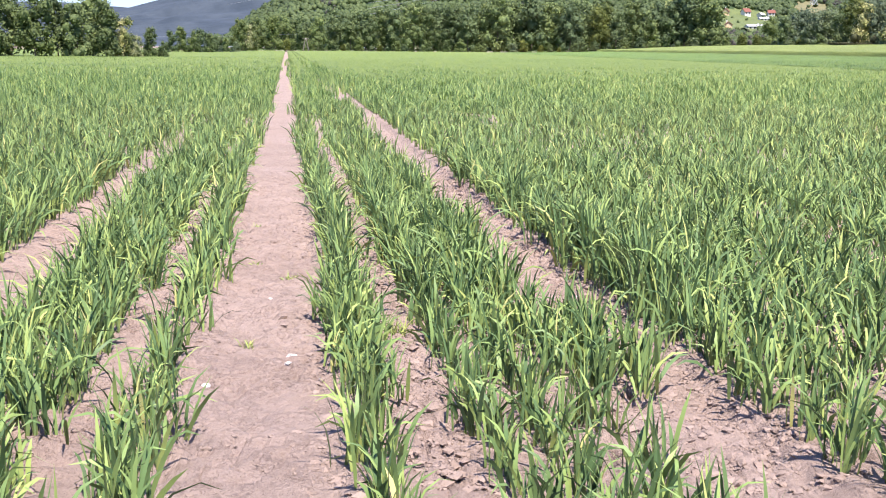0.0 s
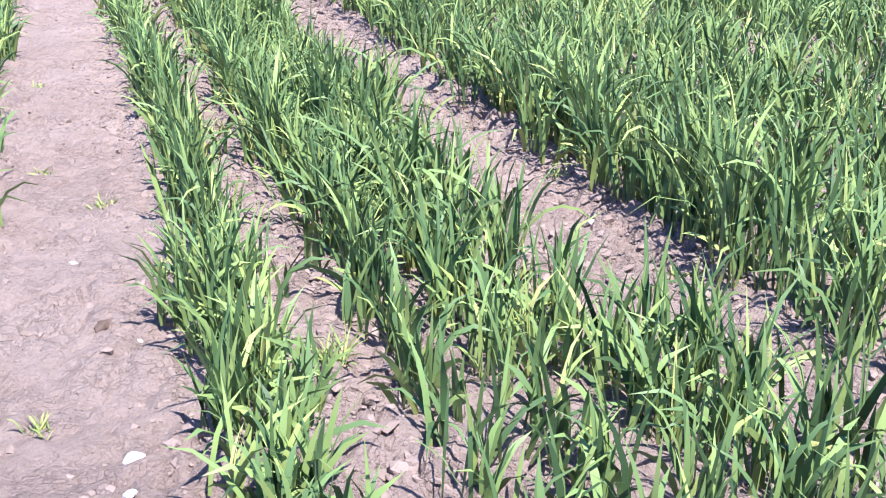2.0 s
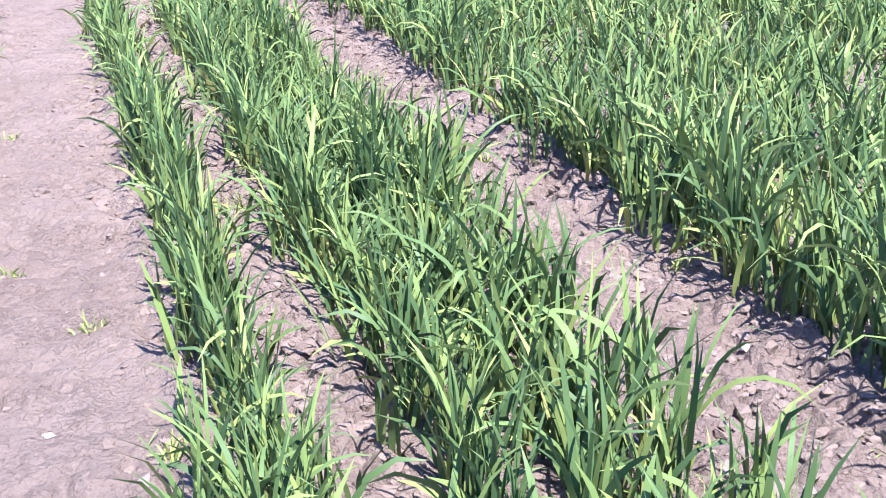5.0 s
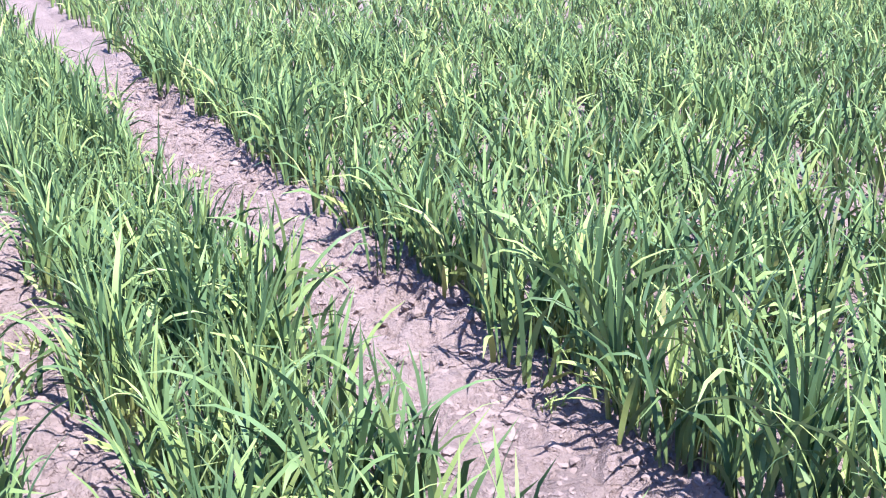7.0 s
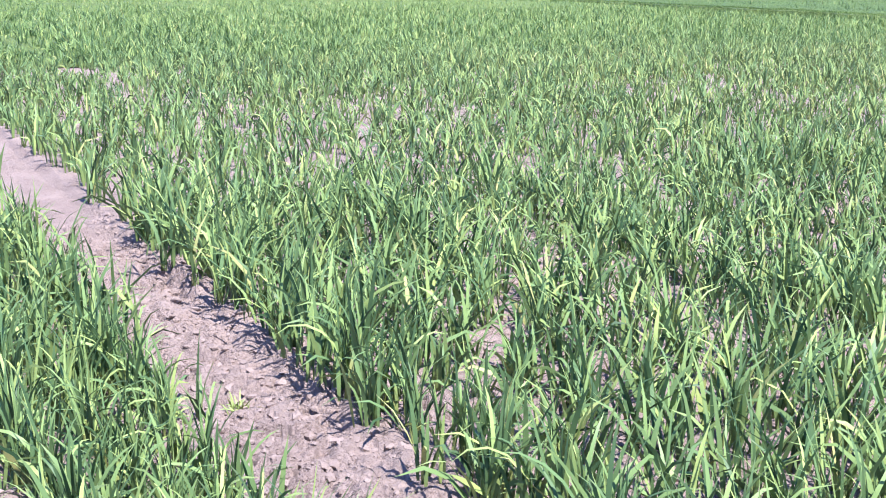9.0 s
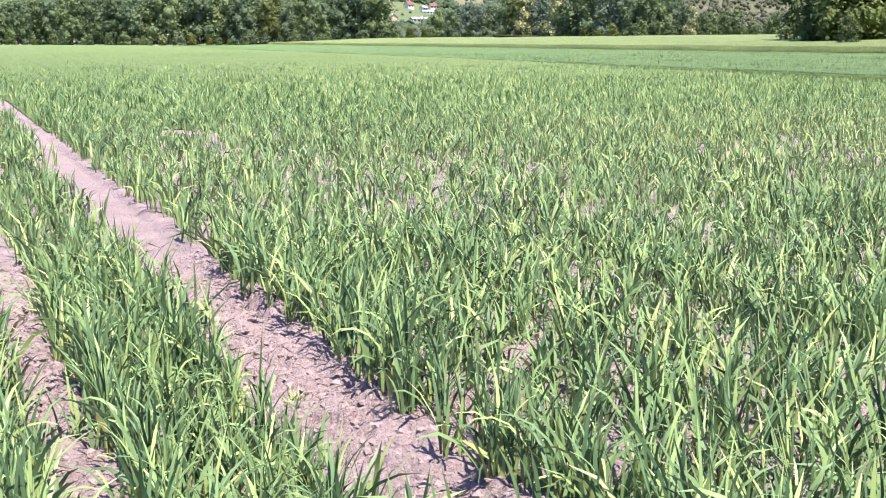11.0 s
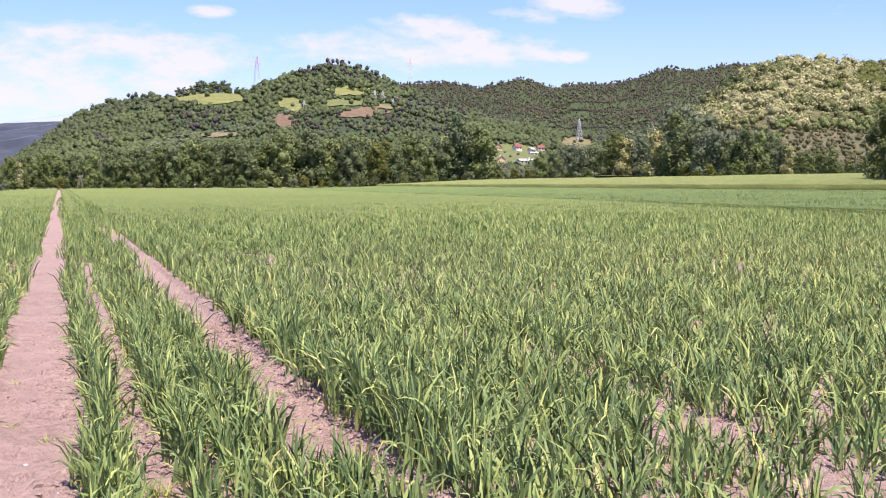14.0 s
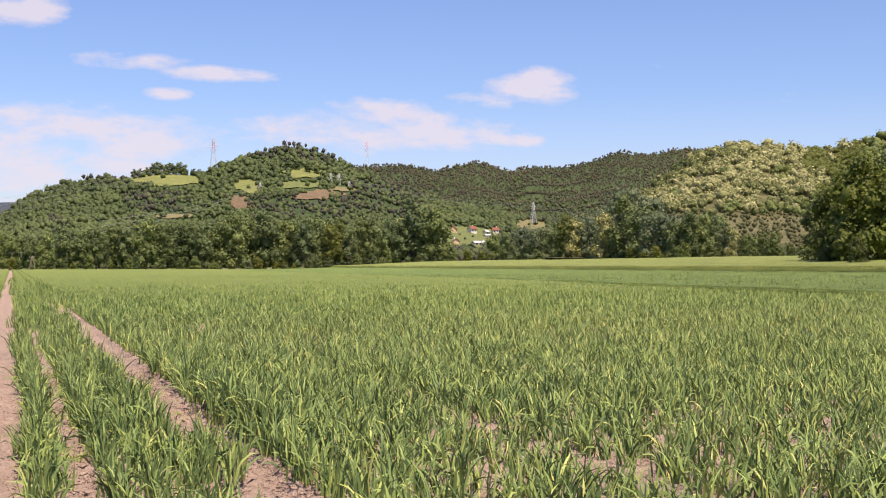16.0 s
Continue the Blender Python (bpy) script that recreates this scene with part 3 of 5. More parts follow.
def canopy():
    """The crop farther off, and to the south, as a closed sward with the tracks left open."""
    def sheet(xa, xb, ya, yb, dx, dy, z0, edge, both=False):
        xs, ys = np.arange(xa, xb + dx * 0.5, dx), np.arange(ya, yb + dy * 0.5, dy)
        if edge is not None:
            side = np.array([0.0, 0.08, 0.2, 0.4, 0.8])
            xs = np.concatenate([xa + side, xs[1:]]) if edge else np.concatenate([xs[:-1], xb - side[::-1]])
        if both:
            xs = xa + (xb - xa) * np.array([0, 0.06, 0.16, 0.3, 0.5, 0.7, 0.84, 0.94, 1.0])
        X, Y = np.meshgrid(xs, ys)
        if edge:
            X = np.minimum(X, EDGE0 + EDGE_K * Y)
        Z = z0 + 0.05 * (value_noise(X, Y, 0.8, 21) - 0.5) + 0.03 * (value_noise(X, Y, 6.0, 22) - 0.5)
        if edge is not None:
            gap = np.minimum(X - xa, xb - X) if both else np.abs(X - (xa if edge else xb))
            Z = Z * smooth01((Y - ya) / 60) * (0.15 + 0.85 * smooth01(gap / 0.3)) + 0.02
        h, w = X.shape
        idx = np.arange(h * w).reshape(h, w)
        q = np.stack([idx[:-1, :-1], idx[:-1, 1:], idx[1:, 1:], idx[1:, :-1]], -1).reshape(-1, 4)
        # skirts down to the soil
        ring = np.concatenate([idx[0, :], idx[1:, -1], idx[-1, -2::-1], idx[-2:0:-1, 0]])
        V = np.stack([X, Y, Z], -1).reshape(-1, 3)
        low = V[ring].copy()
        low[:, 2] = 0.02
        k = len(V) + np.arange(len(ring))
        s = np.stack([k, np.roll(k, -1), np.roll(ring, -1), ring], -1)
        return np.concatenate([V, low]), [np.concatenate([q, s])]
    label = "young green cereal crop closing over the rows farther off"
    spans = [(PATH[1] + 0.03, STRIP_R[0] - 0.06, True, True), (STRIP_R[1] + 0.06, 190.0, True, False), (-150.0, PATH[0] - 0.03, False, False)]
    for lo, hi, edge, both in spans:
        wide = hi - lo > 5
        V, F = sheet(lo, hi, 26.0, FIELD_END, 1.5 if wide else 0.25, 2.0, 0.29, edge, both)
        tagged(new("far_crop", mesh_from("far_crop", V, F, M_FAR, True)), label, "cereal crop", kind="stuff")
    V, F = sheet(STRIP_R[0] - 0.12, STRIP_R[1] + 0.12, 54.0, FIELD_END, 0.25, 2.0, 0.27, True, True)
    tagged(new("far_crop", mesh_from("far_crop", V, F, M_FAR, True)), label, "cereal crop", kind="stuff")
    for lo, hi, y0, y1 in ((STRIP_R[1] + 0.05, 34.0, -60.0, -9.2), (PATH[1] + 0.05, STRIP_R[0] - 0.1, -60.0, -9.2), (STRIP_L[1] + 0.05, PATH[0] - 0.05, -60.0, -9.2),
                           (-40.0, STRIP_L[0] - 0.05, -60.0, -9.2), (-60.0, -13.2, -9.0, 47.8), (16.2, 28.5, -9.0, 11.0)):
        V, F = sheet(lo, hi, y0, y1, 0.6 if hi - lo > 5 else 0.2, 0.6, 0.32, None)
        tagged(new("crop_behind", mesh_from("crop_behind", V, F, M_FAR, True)), label, "cereal crop", kind="stuff")


canopy()

# ---- neighbouring strips on the rising ground to the right ----


def strip(name, d0, d1, y0, y1, high, mat, label, dy=1.1):
    """A strip of crop parallel to the field boundary, between d0 and d1 metres beyond it."""
    ds, ys = np.linspace(d0, d1, min(40, max(6, int((d1 - d0) / 0.8)))), np.arange(y0, y1, dy)
    D, Y = np.meshgrid(ds, ys)
    X = EDGE0 + EDGE_K * Y + D * math.hypot(1, EDGE_K)
    Z = land(X, Y) + high + 0.06 * (value_noise(X, Y, 2.6, 41) - 0.5) + 0.07 * (value_noise(X, Y, 1.0, 42) - 0.5) * np.clip((Y + 40) / 10, 0, 1)
    h, w = X.shape
    idx = np.arange(h * w).reshape(h, w)
    q = np.stack([idx[:-1, :-1], idx[:-1, 1:], idx[1:, 1:], idx[1:, :-1]], -1).reshape(-1, 4)
    ring = np.concatenate([idx[0, :], idx[1:, -1], idx[-1, -2::-1], idx[-2:0:-1, 0]])
    V = np.stack([X, Y, Z], -1).reshape(-1, 3)
    low = V[ring].copy()
    low[:, 2] = land(low[:, 0], low[:, 1]) - 0.05
    k = len(V) + np.arange(len(ring))
    s = np.stack([k, np.roll(k, -1), np.roll(ring, -1), ring], -1)
    ob = new(name, mesh_from(name, np.concatenate([V, low]), [np.concatenate([q, s])], mat, True))
    tagged(ob, label, "crop strip", kind="stuff")


# both furrow strips are coloured darker to stand for shadow lines between crops
strip("furrow", 0.0, 0.6, -40, 350, 0.26, M_FURROW_SHADE, "grassy furrow between two crops, darkened for its shadow line")
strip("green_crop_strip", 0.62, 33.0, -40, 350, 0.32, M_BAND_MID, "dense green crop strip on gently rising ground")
strip("grassy_furrow", 33.02, 34.3, -40, 350, 0.34, M_FURROW_SHADE, "furrow below the tall pale grass, darkened for its shadow line")
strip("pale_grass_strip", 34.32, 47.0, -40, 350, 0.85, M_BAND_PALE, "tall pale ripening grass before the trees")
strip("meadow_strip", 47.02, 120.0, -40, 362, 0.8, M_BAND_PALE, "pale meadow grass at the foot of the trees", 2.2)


def strip_blades(name, d0, d1, y0, y1, per_m2, leaves, size, width, pale, label):
    n = int((d1 - d0) * (y1 - y0) * per_m2)
    d, y = rng.uniform(d0, d1, n), y0 + (y1 - y0) * rng.random(n) ** 1.3
    sward(name, EDGE0 + EDGE_K * y + d * math.hypot(1, EDGE_K), y, leaves, size, width, 2, label, pale)


strip_blades("crop_strip_blades", 1.0, 32.8, 20, 120, 3.2, 4, 0.60, 0.042, -0.25, "dense upright green blades of the neighbouring crop")
strip_blades("pale_grass_blades", 34.7, 47.0, 22, 140, 3.0, 4, 1.05, 0.04, 0.65, "tall pale ripening grass before the trees")


def verge():
    """Rough grass between the crop's end and the riverside trees."""
    X, Y = np.meshgrid(np.arange(-170, 215, 3.0), np.array([365.5, 368, 372, 378, 386, 396, 410, 430]))
    Z = land(X, Y) + 0.25 + 0.5 * value_noise(X, Y, 4.0, 45)
    h, w = X.shape
    idx = np.arange(h * w).reshape(h, w)
    q = np.stack([idx[:-1, :-1], idx[:-1, 1:], idx[1:, 1:], idx[1:, :-1]], -1).reshape(-1, 4)
    tagged(new("grass_verge", mesh_from("grass_verge", np.stack([X, Y, Z], -1).reshape(-1, 3), [q], M_BAND_MID, True)), "rough green grass verge before the riverside trees", "grass", kind="stuff")


verge()

# ---- hills ----
SCALE = 1.12  # of the sight-line slopes of all that stands far off
EYE = 1.45


def lateral(u):
    """Slope sideways, scaled apart left and right to fit the camera's view."""
    u = np.asarray(u, float)
    return np.where(u < -0.03, -0.03 * SCALE + (u + 0.03) * 0.92, SCALE * u)


def far(u, w, y):
    """Place at depth y on the sight line of slope u sideways and w upwards from eye height."""
    return np.array([float(lateral(u)) * y, y, EYE + SCALE * w * y])


class Hill:
    def __init__(self, name, skyline, near, back, mat, label, power=0.85, rough=0.006, base=0.0, lower=0.003):
        self.u = np.array([p[0] for p in skyline])
        self.w = np.array([p[1] - lower for p in skyline])
        self.near, self.back, self.power, self.rough, self.base = near, back, power, rough, base
        us, ss = np.linspace(self.u[0], self.u[-1], 160), np.concatenate([np.linspace(0, 1, 60), [1.06, 1.2, 1.5]])
        U, S = np.meshgrid(us, ss)
        P = self.at(U, S)
        h, w = U.shape
        idx = np.arange(h * w).reshape(h, w)
        q = np.stack([idx[:-1, :-1], idx[:-1, 1:], idx[1:, 1:], idx[1:, :-1]], -1).reshape(-1, 4)
        self.ob = tagged(new(name, mesh_from(name, P.reshape(-1, 3), [q], mat, True)), label, "hill", kind="structure")

    def at(self, u, s):
        u, s = np.asarray(u, float), np.asarray(s, float)
        y = self.near + (self.back - self.near) * s
        w = np.interp(u, self.u, self.w)
        lump = self.rough * (value_noise(u, s, 0.045, 51) - 0.5) * 4 * s * np.clip(1 - s, 0, 1)
        top = np.clip(s, 0, 1) ** self.power
        drop = np.clip(s - 1, 0, 1) * 0.5
        z = EYE + SCALE * (self.base + (w - self.base) * (top - drop) + lump) * y
        return np.stack([lateral(u) * y, y, z], -1)


SKY_MAIN = [(-0.10, -0.004), (-0.05, 0.006), (-0.03, 0.022), (-0.008, 0.0377), (0.0108, 0.0528), (0.030, 0.0617), (0.0516, 0.0681), (0.067, 0.0694), (0.0800, 0.0690),
            (0.088, 0.0715), (0.110, 0.0728), (0.130, 0.0722), (0.138, 0.0705), (0.1464, 0.0774), (0.160, 0.084), (0.170, 0.0876), (0.184, 0.0923), (0.1987, 0.0966), (0.213, 0.0956),
            (0.228, 0.0917), (0.2405, 0.0862), (0.248, 0.081), (0.268, 0.0742), (0.299, 0.064), (0.330, 0.0546), (0.373, 0.046), (0.45, 0.040), (0.55, 0.03), (0.7, 0.01)]
SKY_PINE = [(0.16, 0.03), (0.238, 0.0813), (0.263, 0.0819), (0.2885, 0.0836), (0.304, 0.082), (0.3197, 0.0794), (0.3355, 0.0838), (0.354, 0.0884), (0.373, 0.0833),
            (0.3867, 0.0811), (0.400, 0.085), (0.428, 0.0852), (0.451, 0.089), (0.468, 0.0947), (0.4856, 0.1005), (0.503, 0.0978), (0.521, 0.0999), (0.545, 0.1049),
            (0.563, 0.1044), (0.594, 0.107), (0.70, 0.105), (0.9, 0.09), (1.2, 0.06)]
SKY_ROB = [(0.42, 0.006), (0.46, 0.026), (0.4855, 0.044), (0.509, 0.0629), (0.533, 0.0794), (0.551, 0.0927), (0.569, 0.1019), (0.594, 0.1105), (0.632, 0.1093), (0.651, 0.1088),
           (0.672, 0.1095), (0.697, 0.1085), (0.717, 0.1120), (0.737, 0.1172), (0.7575, 0.1235), (0.785, 0.1228), (0.806, 0.126), (0.8345, 0.1274), (0.90, 0.13),
           (1.1, 0.15), (1.4, 0.14), (1.8, 0.10)]
pine_hill = Hill("pine_hill", SKY_PINE, 900.0, 1750.0, M_FLOOR, "long ridge covered with dark pines", 0.9, lower=0.0045)
main_hill = Hill("wooded_hill", SKY_MAIN, 520.0, 1300.0, M_FLOOR, "round wooded hill with meadows and power lines", 0.8, lower=0.0055)
rob_hill = Hill("robinia_hill", SKY_ROB, 260.0, 620.0, M_HILLSIDE, "steep hillside with blossoming robinias", 1.05, base=0.006, lower=0.006)
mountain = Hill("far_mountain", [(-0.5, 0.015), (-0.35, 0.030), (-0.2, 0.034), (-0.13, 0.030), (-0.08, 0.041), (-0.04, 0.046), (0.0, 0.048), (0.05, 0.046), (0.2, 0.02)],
                2600.0, 3600.0, M_MOUNT, "distant wooded mountain, blue haze painted into its colour", 0.9, 0.01)

M_GARDEN = material("garden_grass", plain((0.075, 0.10, 0.033), (0.14, 0.165, 0.055), 0.3), 0.9)
M_STRAW = material("dry_grass", plain((0.105, 0.105, 0.045), (0.190, 0.165, 0.08), 0.2), 0.9)
# clearings, as slopes (u, w) with half sizes
CLEAR = [("hill_meadow", 0.112, 0.0632, 0.031, 0.0042, M_MEADOW, "bright mown meadow on the hilltop"),
         ("hill_meadow", 0.168, 0.0595, 0.011, 0.0042, M_MEADOW, "small bright meadow on the hill"),
         ("hill_meadow", 0.213, 0.0706, 0.016, 0.0034, M_MEADOW, "bright meadow below the summit"),
         ("hill_meadow", 0.206, 0.0615, 0.022, 0.0024, M_GARDEN, "green scrubby meadow below the summit"),
         ("bare_slope", 0.162, 0.0468, 0.010, 0.0050, M_BARE, "bare brown slope in the woods"),
         ("bare_slope", 0.222, 0.0540, 0.016, 0.0038, M_BARE, "bare reddish-brown clearing on the hillside"),
         ("bare_slope", 0.243, 0.0590, 0.009, 0.0018, M_STRAW, "dry grassy slope round the pylons"),
         ("bare_slope", 0.112, 0.0360, 0.013, 0.0016, M_STRAW, "dry grassy bank in the woods"),
         ("garden_slope", 0.350, 0.0225, 0.026, 0.0095, M_GARDEN, "garden slope round the houses"),
         ("bare_slope", 0.403, 0.0325, 0.017, 0.0046, M_STRAW, "dry grassy cutting above the houses"),
         ("hill_meadow", 0.291, 0.0322, 0.007, 0.0040, M_MEADOW, "small patch of meadow between the trees")]


def slope_w(p):
    return (p[..., 2] - EYE) / (SCALE * p[..., 1])


def open_ground(u, w):
    hit = np.zeros(np.shape(u), bool)
    for _, cu, cw, ru, rw, _, _ in CLEAR:
        edge = 0.22 + 0.85 * value_noise(u, w * 2.5, 0.006, 93)
        hit |= ((u - cu) / ru) ** 2 + ((w - cw) / rw) ** 2 < edge
    return hit


def lay_clearings():
    for name, cu, cw, ru, rw, mat, label in CLEAR:
        a_ = np.linspace(0, 2 * math.pi, 28, endpoint=False)
        rr = np.linspace(0, 1.06, 7)[1:]
        pts = [(cu, cw)]
        wob = 1.05 + 0.2 * np.sin(a_ * 2 + cu * 60) + 0.16 * np.sin(a_ * 5 + cu * 90) + 0.1 * np.sin(a_ * 9)
        for r in rr:
            pts += [(cu + ru * r * k * math.cos(t), cw + rw * r * k * math.sin(t)) for t, k in zip(a_, wob)]
        pts = np.array(pts)
        # find the place on the hill whose slope is w
        hill = main_hill
        s = np.full(len(pts), 0.5)
        lo, hi = np.zeros(len(pts)), np.ones(len(pts))
        for _ in range(30):
            s = (lo + hi) / 2
            up = slope_w(hill.at(pts[:, 0], s)) < pts[:, 1]
            lo, hi = np.where(up, s, lo), np.where(up, hi, s)
        V = hill.at(pts[:, 0], s) + np.array([0, -0.5, 0.9])
        k = len(a_)
        tri = np.array([(0, 1 + i, 1 + (i + 1) % k) for i in range(k)])
        q = np.array([(1 + r * k + i, 1 + (r + 1) * k + i, 1 + (r + 1) * k + (i + 1) % k, 1 + r * k + (i + 1) % k) for r in range(5) for i in range(k)])
        tagged(new(name, mesh_from(name, V, [tri, q], mat, True)), label, "slope" if mat is M_BARE else "meadow", kind="structure")


lay_clearings()

# ---- woods on the hills ----
M_FRESH = material("fresh_leaf", foliage([(0.0, (0.085, 0.10, 0.022)), (0.5, (0.175, 0.20, 0.042)), (1.0, (0.31, 0.33, 0.09))], 0.45), 0.6)
M_CORNER = material("corner_leaf", foliage([(0.0, (0.050, 0.070, 0.016)), (0.5, (0.108, 0.140, 0.030)), (1.0, (0.215, 0.245, 0.062))], 0.35), 0.6)
M_SCRUB = material("dry_scrub", foliage([(0.0, (0.085, 0.088, 0.034)), (0.5, (0.165, 0.160, 0.064)), (1.0, (0.27, 0.24, 0.12))], 0.35), 0.7)


ICO_V = np.array([(0, 0, 1)] + [(0.894 * math.cos(k * 1.2566), 0.894 * math.sin(k * 1.2566), 0.447) for k in range(5)]
                 + [(0.894 * math.cos(k * 1.2566 + 0.6283), 0.894 * math.sin(k * 1.2566 + 0.6283), -0.447) for k in range(5)] + [(0, 0, -1)])
ICO_F = np.array([(0, 1 + k, 1 + (k + 1) % 5) for k in range(5)] + [(1 + k, 6 + k, 1 + (k + 1) % 5) for k in range(5)]
                 + [(1 + (k + 1) % 5, 6 + k, 6 + (k + 1) % 5) for k in range(5)] + [(11, 6 + (k + 1) % 5, 6 + k) for k in range(5)])


def lumps(centre, radius, high):
    """Uneven rounded masses of foliage."""
    n = len(centre)
    an = rng.uniform(0, 6.28, n)[:, None]
    x, y = ICO_V[None, :, 0] * np.cos(an) - ICO_V[None, :, 1] * np.sin(an), ICO_V[None, :, 0] * np.sin(an) + ICO_V[None, :, 1] * np.cos(an)
    V = np.stack([x * radius[:, None], y * radius[:, None], np.broadcast_to(ICO_V[None, :, 2], x.shape) * high[:, None]], -1)
    V = V * rng.uniform(0.72, 1.22, (n, 12, 1)) + centre[:, None]
    return V.reshape(-1, 3), (ICO_F[None] + 12 * np.arange(n)[:, None, None]).reshape(-1, 3)


def crowns(base, height, radius, per, leaf, tint, shape="round"):
    """Crowns: an uneven core, with small leaf clumps (quads) breaking its outline. base: n x 3."""
    n = len(base)
    m = n * per
    d = rng.normal(size=(m, 3))
    d /= np.linalg.norm(d, axis=1)[:, None]
    d[:, 2] = np.abs(d[:, 2]) * np.where(rng.random(m) < 0.8, 1, -1)
    rad = rng.uniform(0.68, 1.16, m)
    H, R = np.repeat(height, per), np.repeat(radius, per)
    # cores are tinted darker, which paints shade into the gaps between clumps
    if shape == "round":
        c = np.stack([d[:, 0] * R * rad, d[:, 1] * R * rad, H * 0.56 + d[:, 2] * H * 0.42 * rad], -1)
        cv, cf = lumps(base + np.stack([0 * height, 0 * height, height * 0.50], -1), radius * 0.78, height * 0.40)
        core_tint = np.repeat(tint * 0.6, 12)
    else:  # pine: a rounded crown high on a bare stem
        c = np.stack([d[:, 0] * R * rad, d[:, 1] * R * rad, H * 0.66 + d[:, 2] * H * 0.32 * rad], -1)
        cv, cf = lumps(base + np.stack([0 * height, 0 * height, height * 0.62], -1), radius * 0.72, height * 0.32)
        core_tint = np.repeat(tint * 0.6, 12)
    c += np.repeat(base, per, 0)
    nrm = d + np.array([0, 0, 0.5]) + rng.normal(0, 0.5, (m, 3))
    nrm /= np.linalg.norm(nrm, axis=1)[:, None]
    t1 = np.cross(nrm, rng.normal(size=(m, 3)))
    t1 /= np.linalg.norm(t1, axis=1)[:, None]
    t2 = np.cross(nrm, t1)
    L = np.repeat(leaf, per) * rng.uniform(0.6, 1.3, m)
    t1, t2 = t1 * L[:, None], t2 * (L * rng.uniform(0.55, 1.0, m))[:, None]
    V = np.stack([c - t1 - t2 * 0.6, c + t1 * 0.7 - t2, c + t1 + t2 * 0.6, c - t1 * 0.7 + t2], 1).reshape(-1, 3)
    F = np.arange(4 * m).reshape(m, 4) + len(cv)
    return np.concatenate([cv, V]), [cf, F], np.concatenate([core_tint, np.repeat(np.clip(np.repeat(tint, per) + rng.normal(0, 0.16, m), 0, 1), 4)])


def wood(name, hill, n, u0, u1, h0, h1, per, mat, label, pick, shape="round", s0=0.0, s1=1.0):
    u = rng.uniform(u0, u1, n)
    s = rng.uniform(s0, s1, n) ** 0.9
    p = hill.at(u, s)
    h = rng.uniform(h0, h1, n) * (0.75 + 0.4 * rng.random(n)) * np.clip(p[:, 1] / hill.back, 0.68, 1)
    w, tall = slope_w(p), h / (SCALE * p[:, 1])
    ok = pick(u, w, s)
    stray = rng.random(n) < 0.02
    for k in (0.0, 0.4, 0.75):  # leaves out trees that would hide a clearing from the camera
        ok &= stray | ~open_ground(u, w + tall * k)
    p, u, s, h = p[ok], u[ok], s[ok], h[ok]
    r = h * (rng.uniform(0.42, 0.58, len(p)) if shape == "round" else rng.uniform(0.27, 0.38, len(p)))
    tint = np.clip(0.02 + 0.62 * value_noise(p[:, 0], p[:, 1], 75, 61) + 0.36 * value_noise(p[:, 0], p[:, 1], 24, 62) + rng.normal(0, 0.14, len(p)), 0, 1)
    p[:, 2] -= h * 0.08
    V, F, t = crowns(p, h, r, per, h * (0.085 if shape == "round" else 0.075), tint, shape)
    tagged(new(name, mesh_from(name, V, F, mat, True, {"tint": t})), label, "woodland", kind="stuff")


def is_rob(u, w):
    """Where the robinias bloom."""
    n_ = value_noise(u, w * 2, 0.016, 71)
    edge = 0.012 * (value_noise(u, w * 2, 0.02, 73) - 0.5)
    main = (w > 0.046 + edge) & (u < 0.680 + 2 * edge) & (n_ > 0.16)
    side = (u > 0.735) & (u < 0.775) & (w > 0.05) & (w < 0.080) & (n_ > 0.35)
    return main | side | ((u >= 0.66) & (u < 0.74) & (w > 0.05) & (n_ > 0.74))


def is_fresh(u, w):
    """Where their leaves are out without blossom."""
    return (w > 0.066) & (u > 0.655) & (u < 0.745 + 0.02 * (value_noise(u, w, 0.02, 72) - 0.5)) & ~is_rob(u, w)


PINE_PATCH = [(0.10, 0.046, 0.026, 0.009), (0.212, 0.0435, 0.045, 0.0085), (0.275, 0.052, 0.035, 0.015), (0.205, 0.086, 0.040, 0.010), (0.05, 0.063, 0.035, 0.006)]


def piny(u, w):
    """Where pines stand thick on the hill."""
    hit = np.zeros(np.shape(u), bool)
    for cu, cw, ru, rw in PINE_PATCH:
        hit |= ((u - cu) / ru) ** 2 + ((w - cw) / rw) ** 2 < 0.5 + value_noise(u, w * 2, 0.01, 95)
    return hit


wood("pine_wood", pine_hill, 18000, 0.22, 0.62, 4.6, 7.4, 3, M_PINE, "dark grey-green pine wood on the ridge", lambda u, w, s: (w > 0.032) & (value_noise(u, w, 0.03, 81) > 0.06), "pine")
wood("mixed_wood", pine_hill, 4000, 0.22, 0.75, 6, 9, 7, M_LEAF, "green broadleaf trees among the pines", lambda u, w, s: (w < 0.052) | (value_noise(u, w, 0.03, 81) < 0.14) | (rng.random(len(u)) < 0.06))
wood("hill_wood", main_hill, 13000, -0.06, 0.46, 5, 9.5, 6, M_LEAF, "fresh green mixed wood covering the hill", lambda u, w, s: ~piny(u, w) | (rng.random(len(u)) < 0.25))
wood("hill_wood_dark", main_hill, 5200, 0.0, 0.50, 5.5, 9, 4, M_PINE, "darker pines in the hill's wood", lambda u, w, s: piny(u, w) | (value_noise(u, w, 0.03, 91) < 0.2), "pine")
wood("robinia_wood", rob_hill, 2300, 0.48, 0.80, 5.4, 8.0, 34, M_BLOSSOM, "robinia trees in full cream-white blossom", lambda u, w, s: is_rob(u, w))
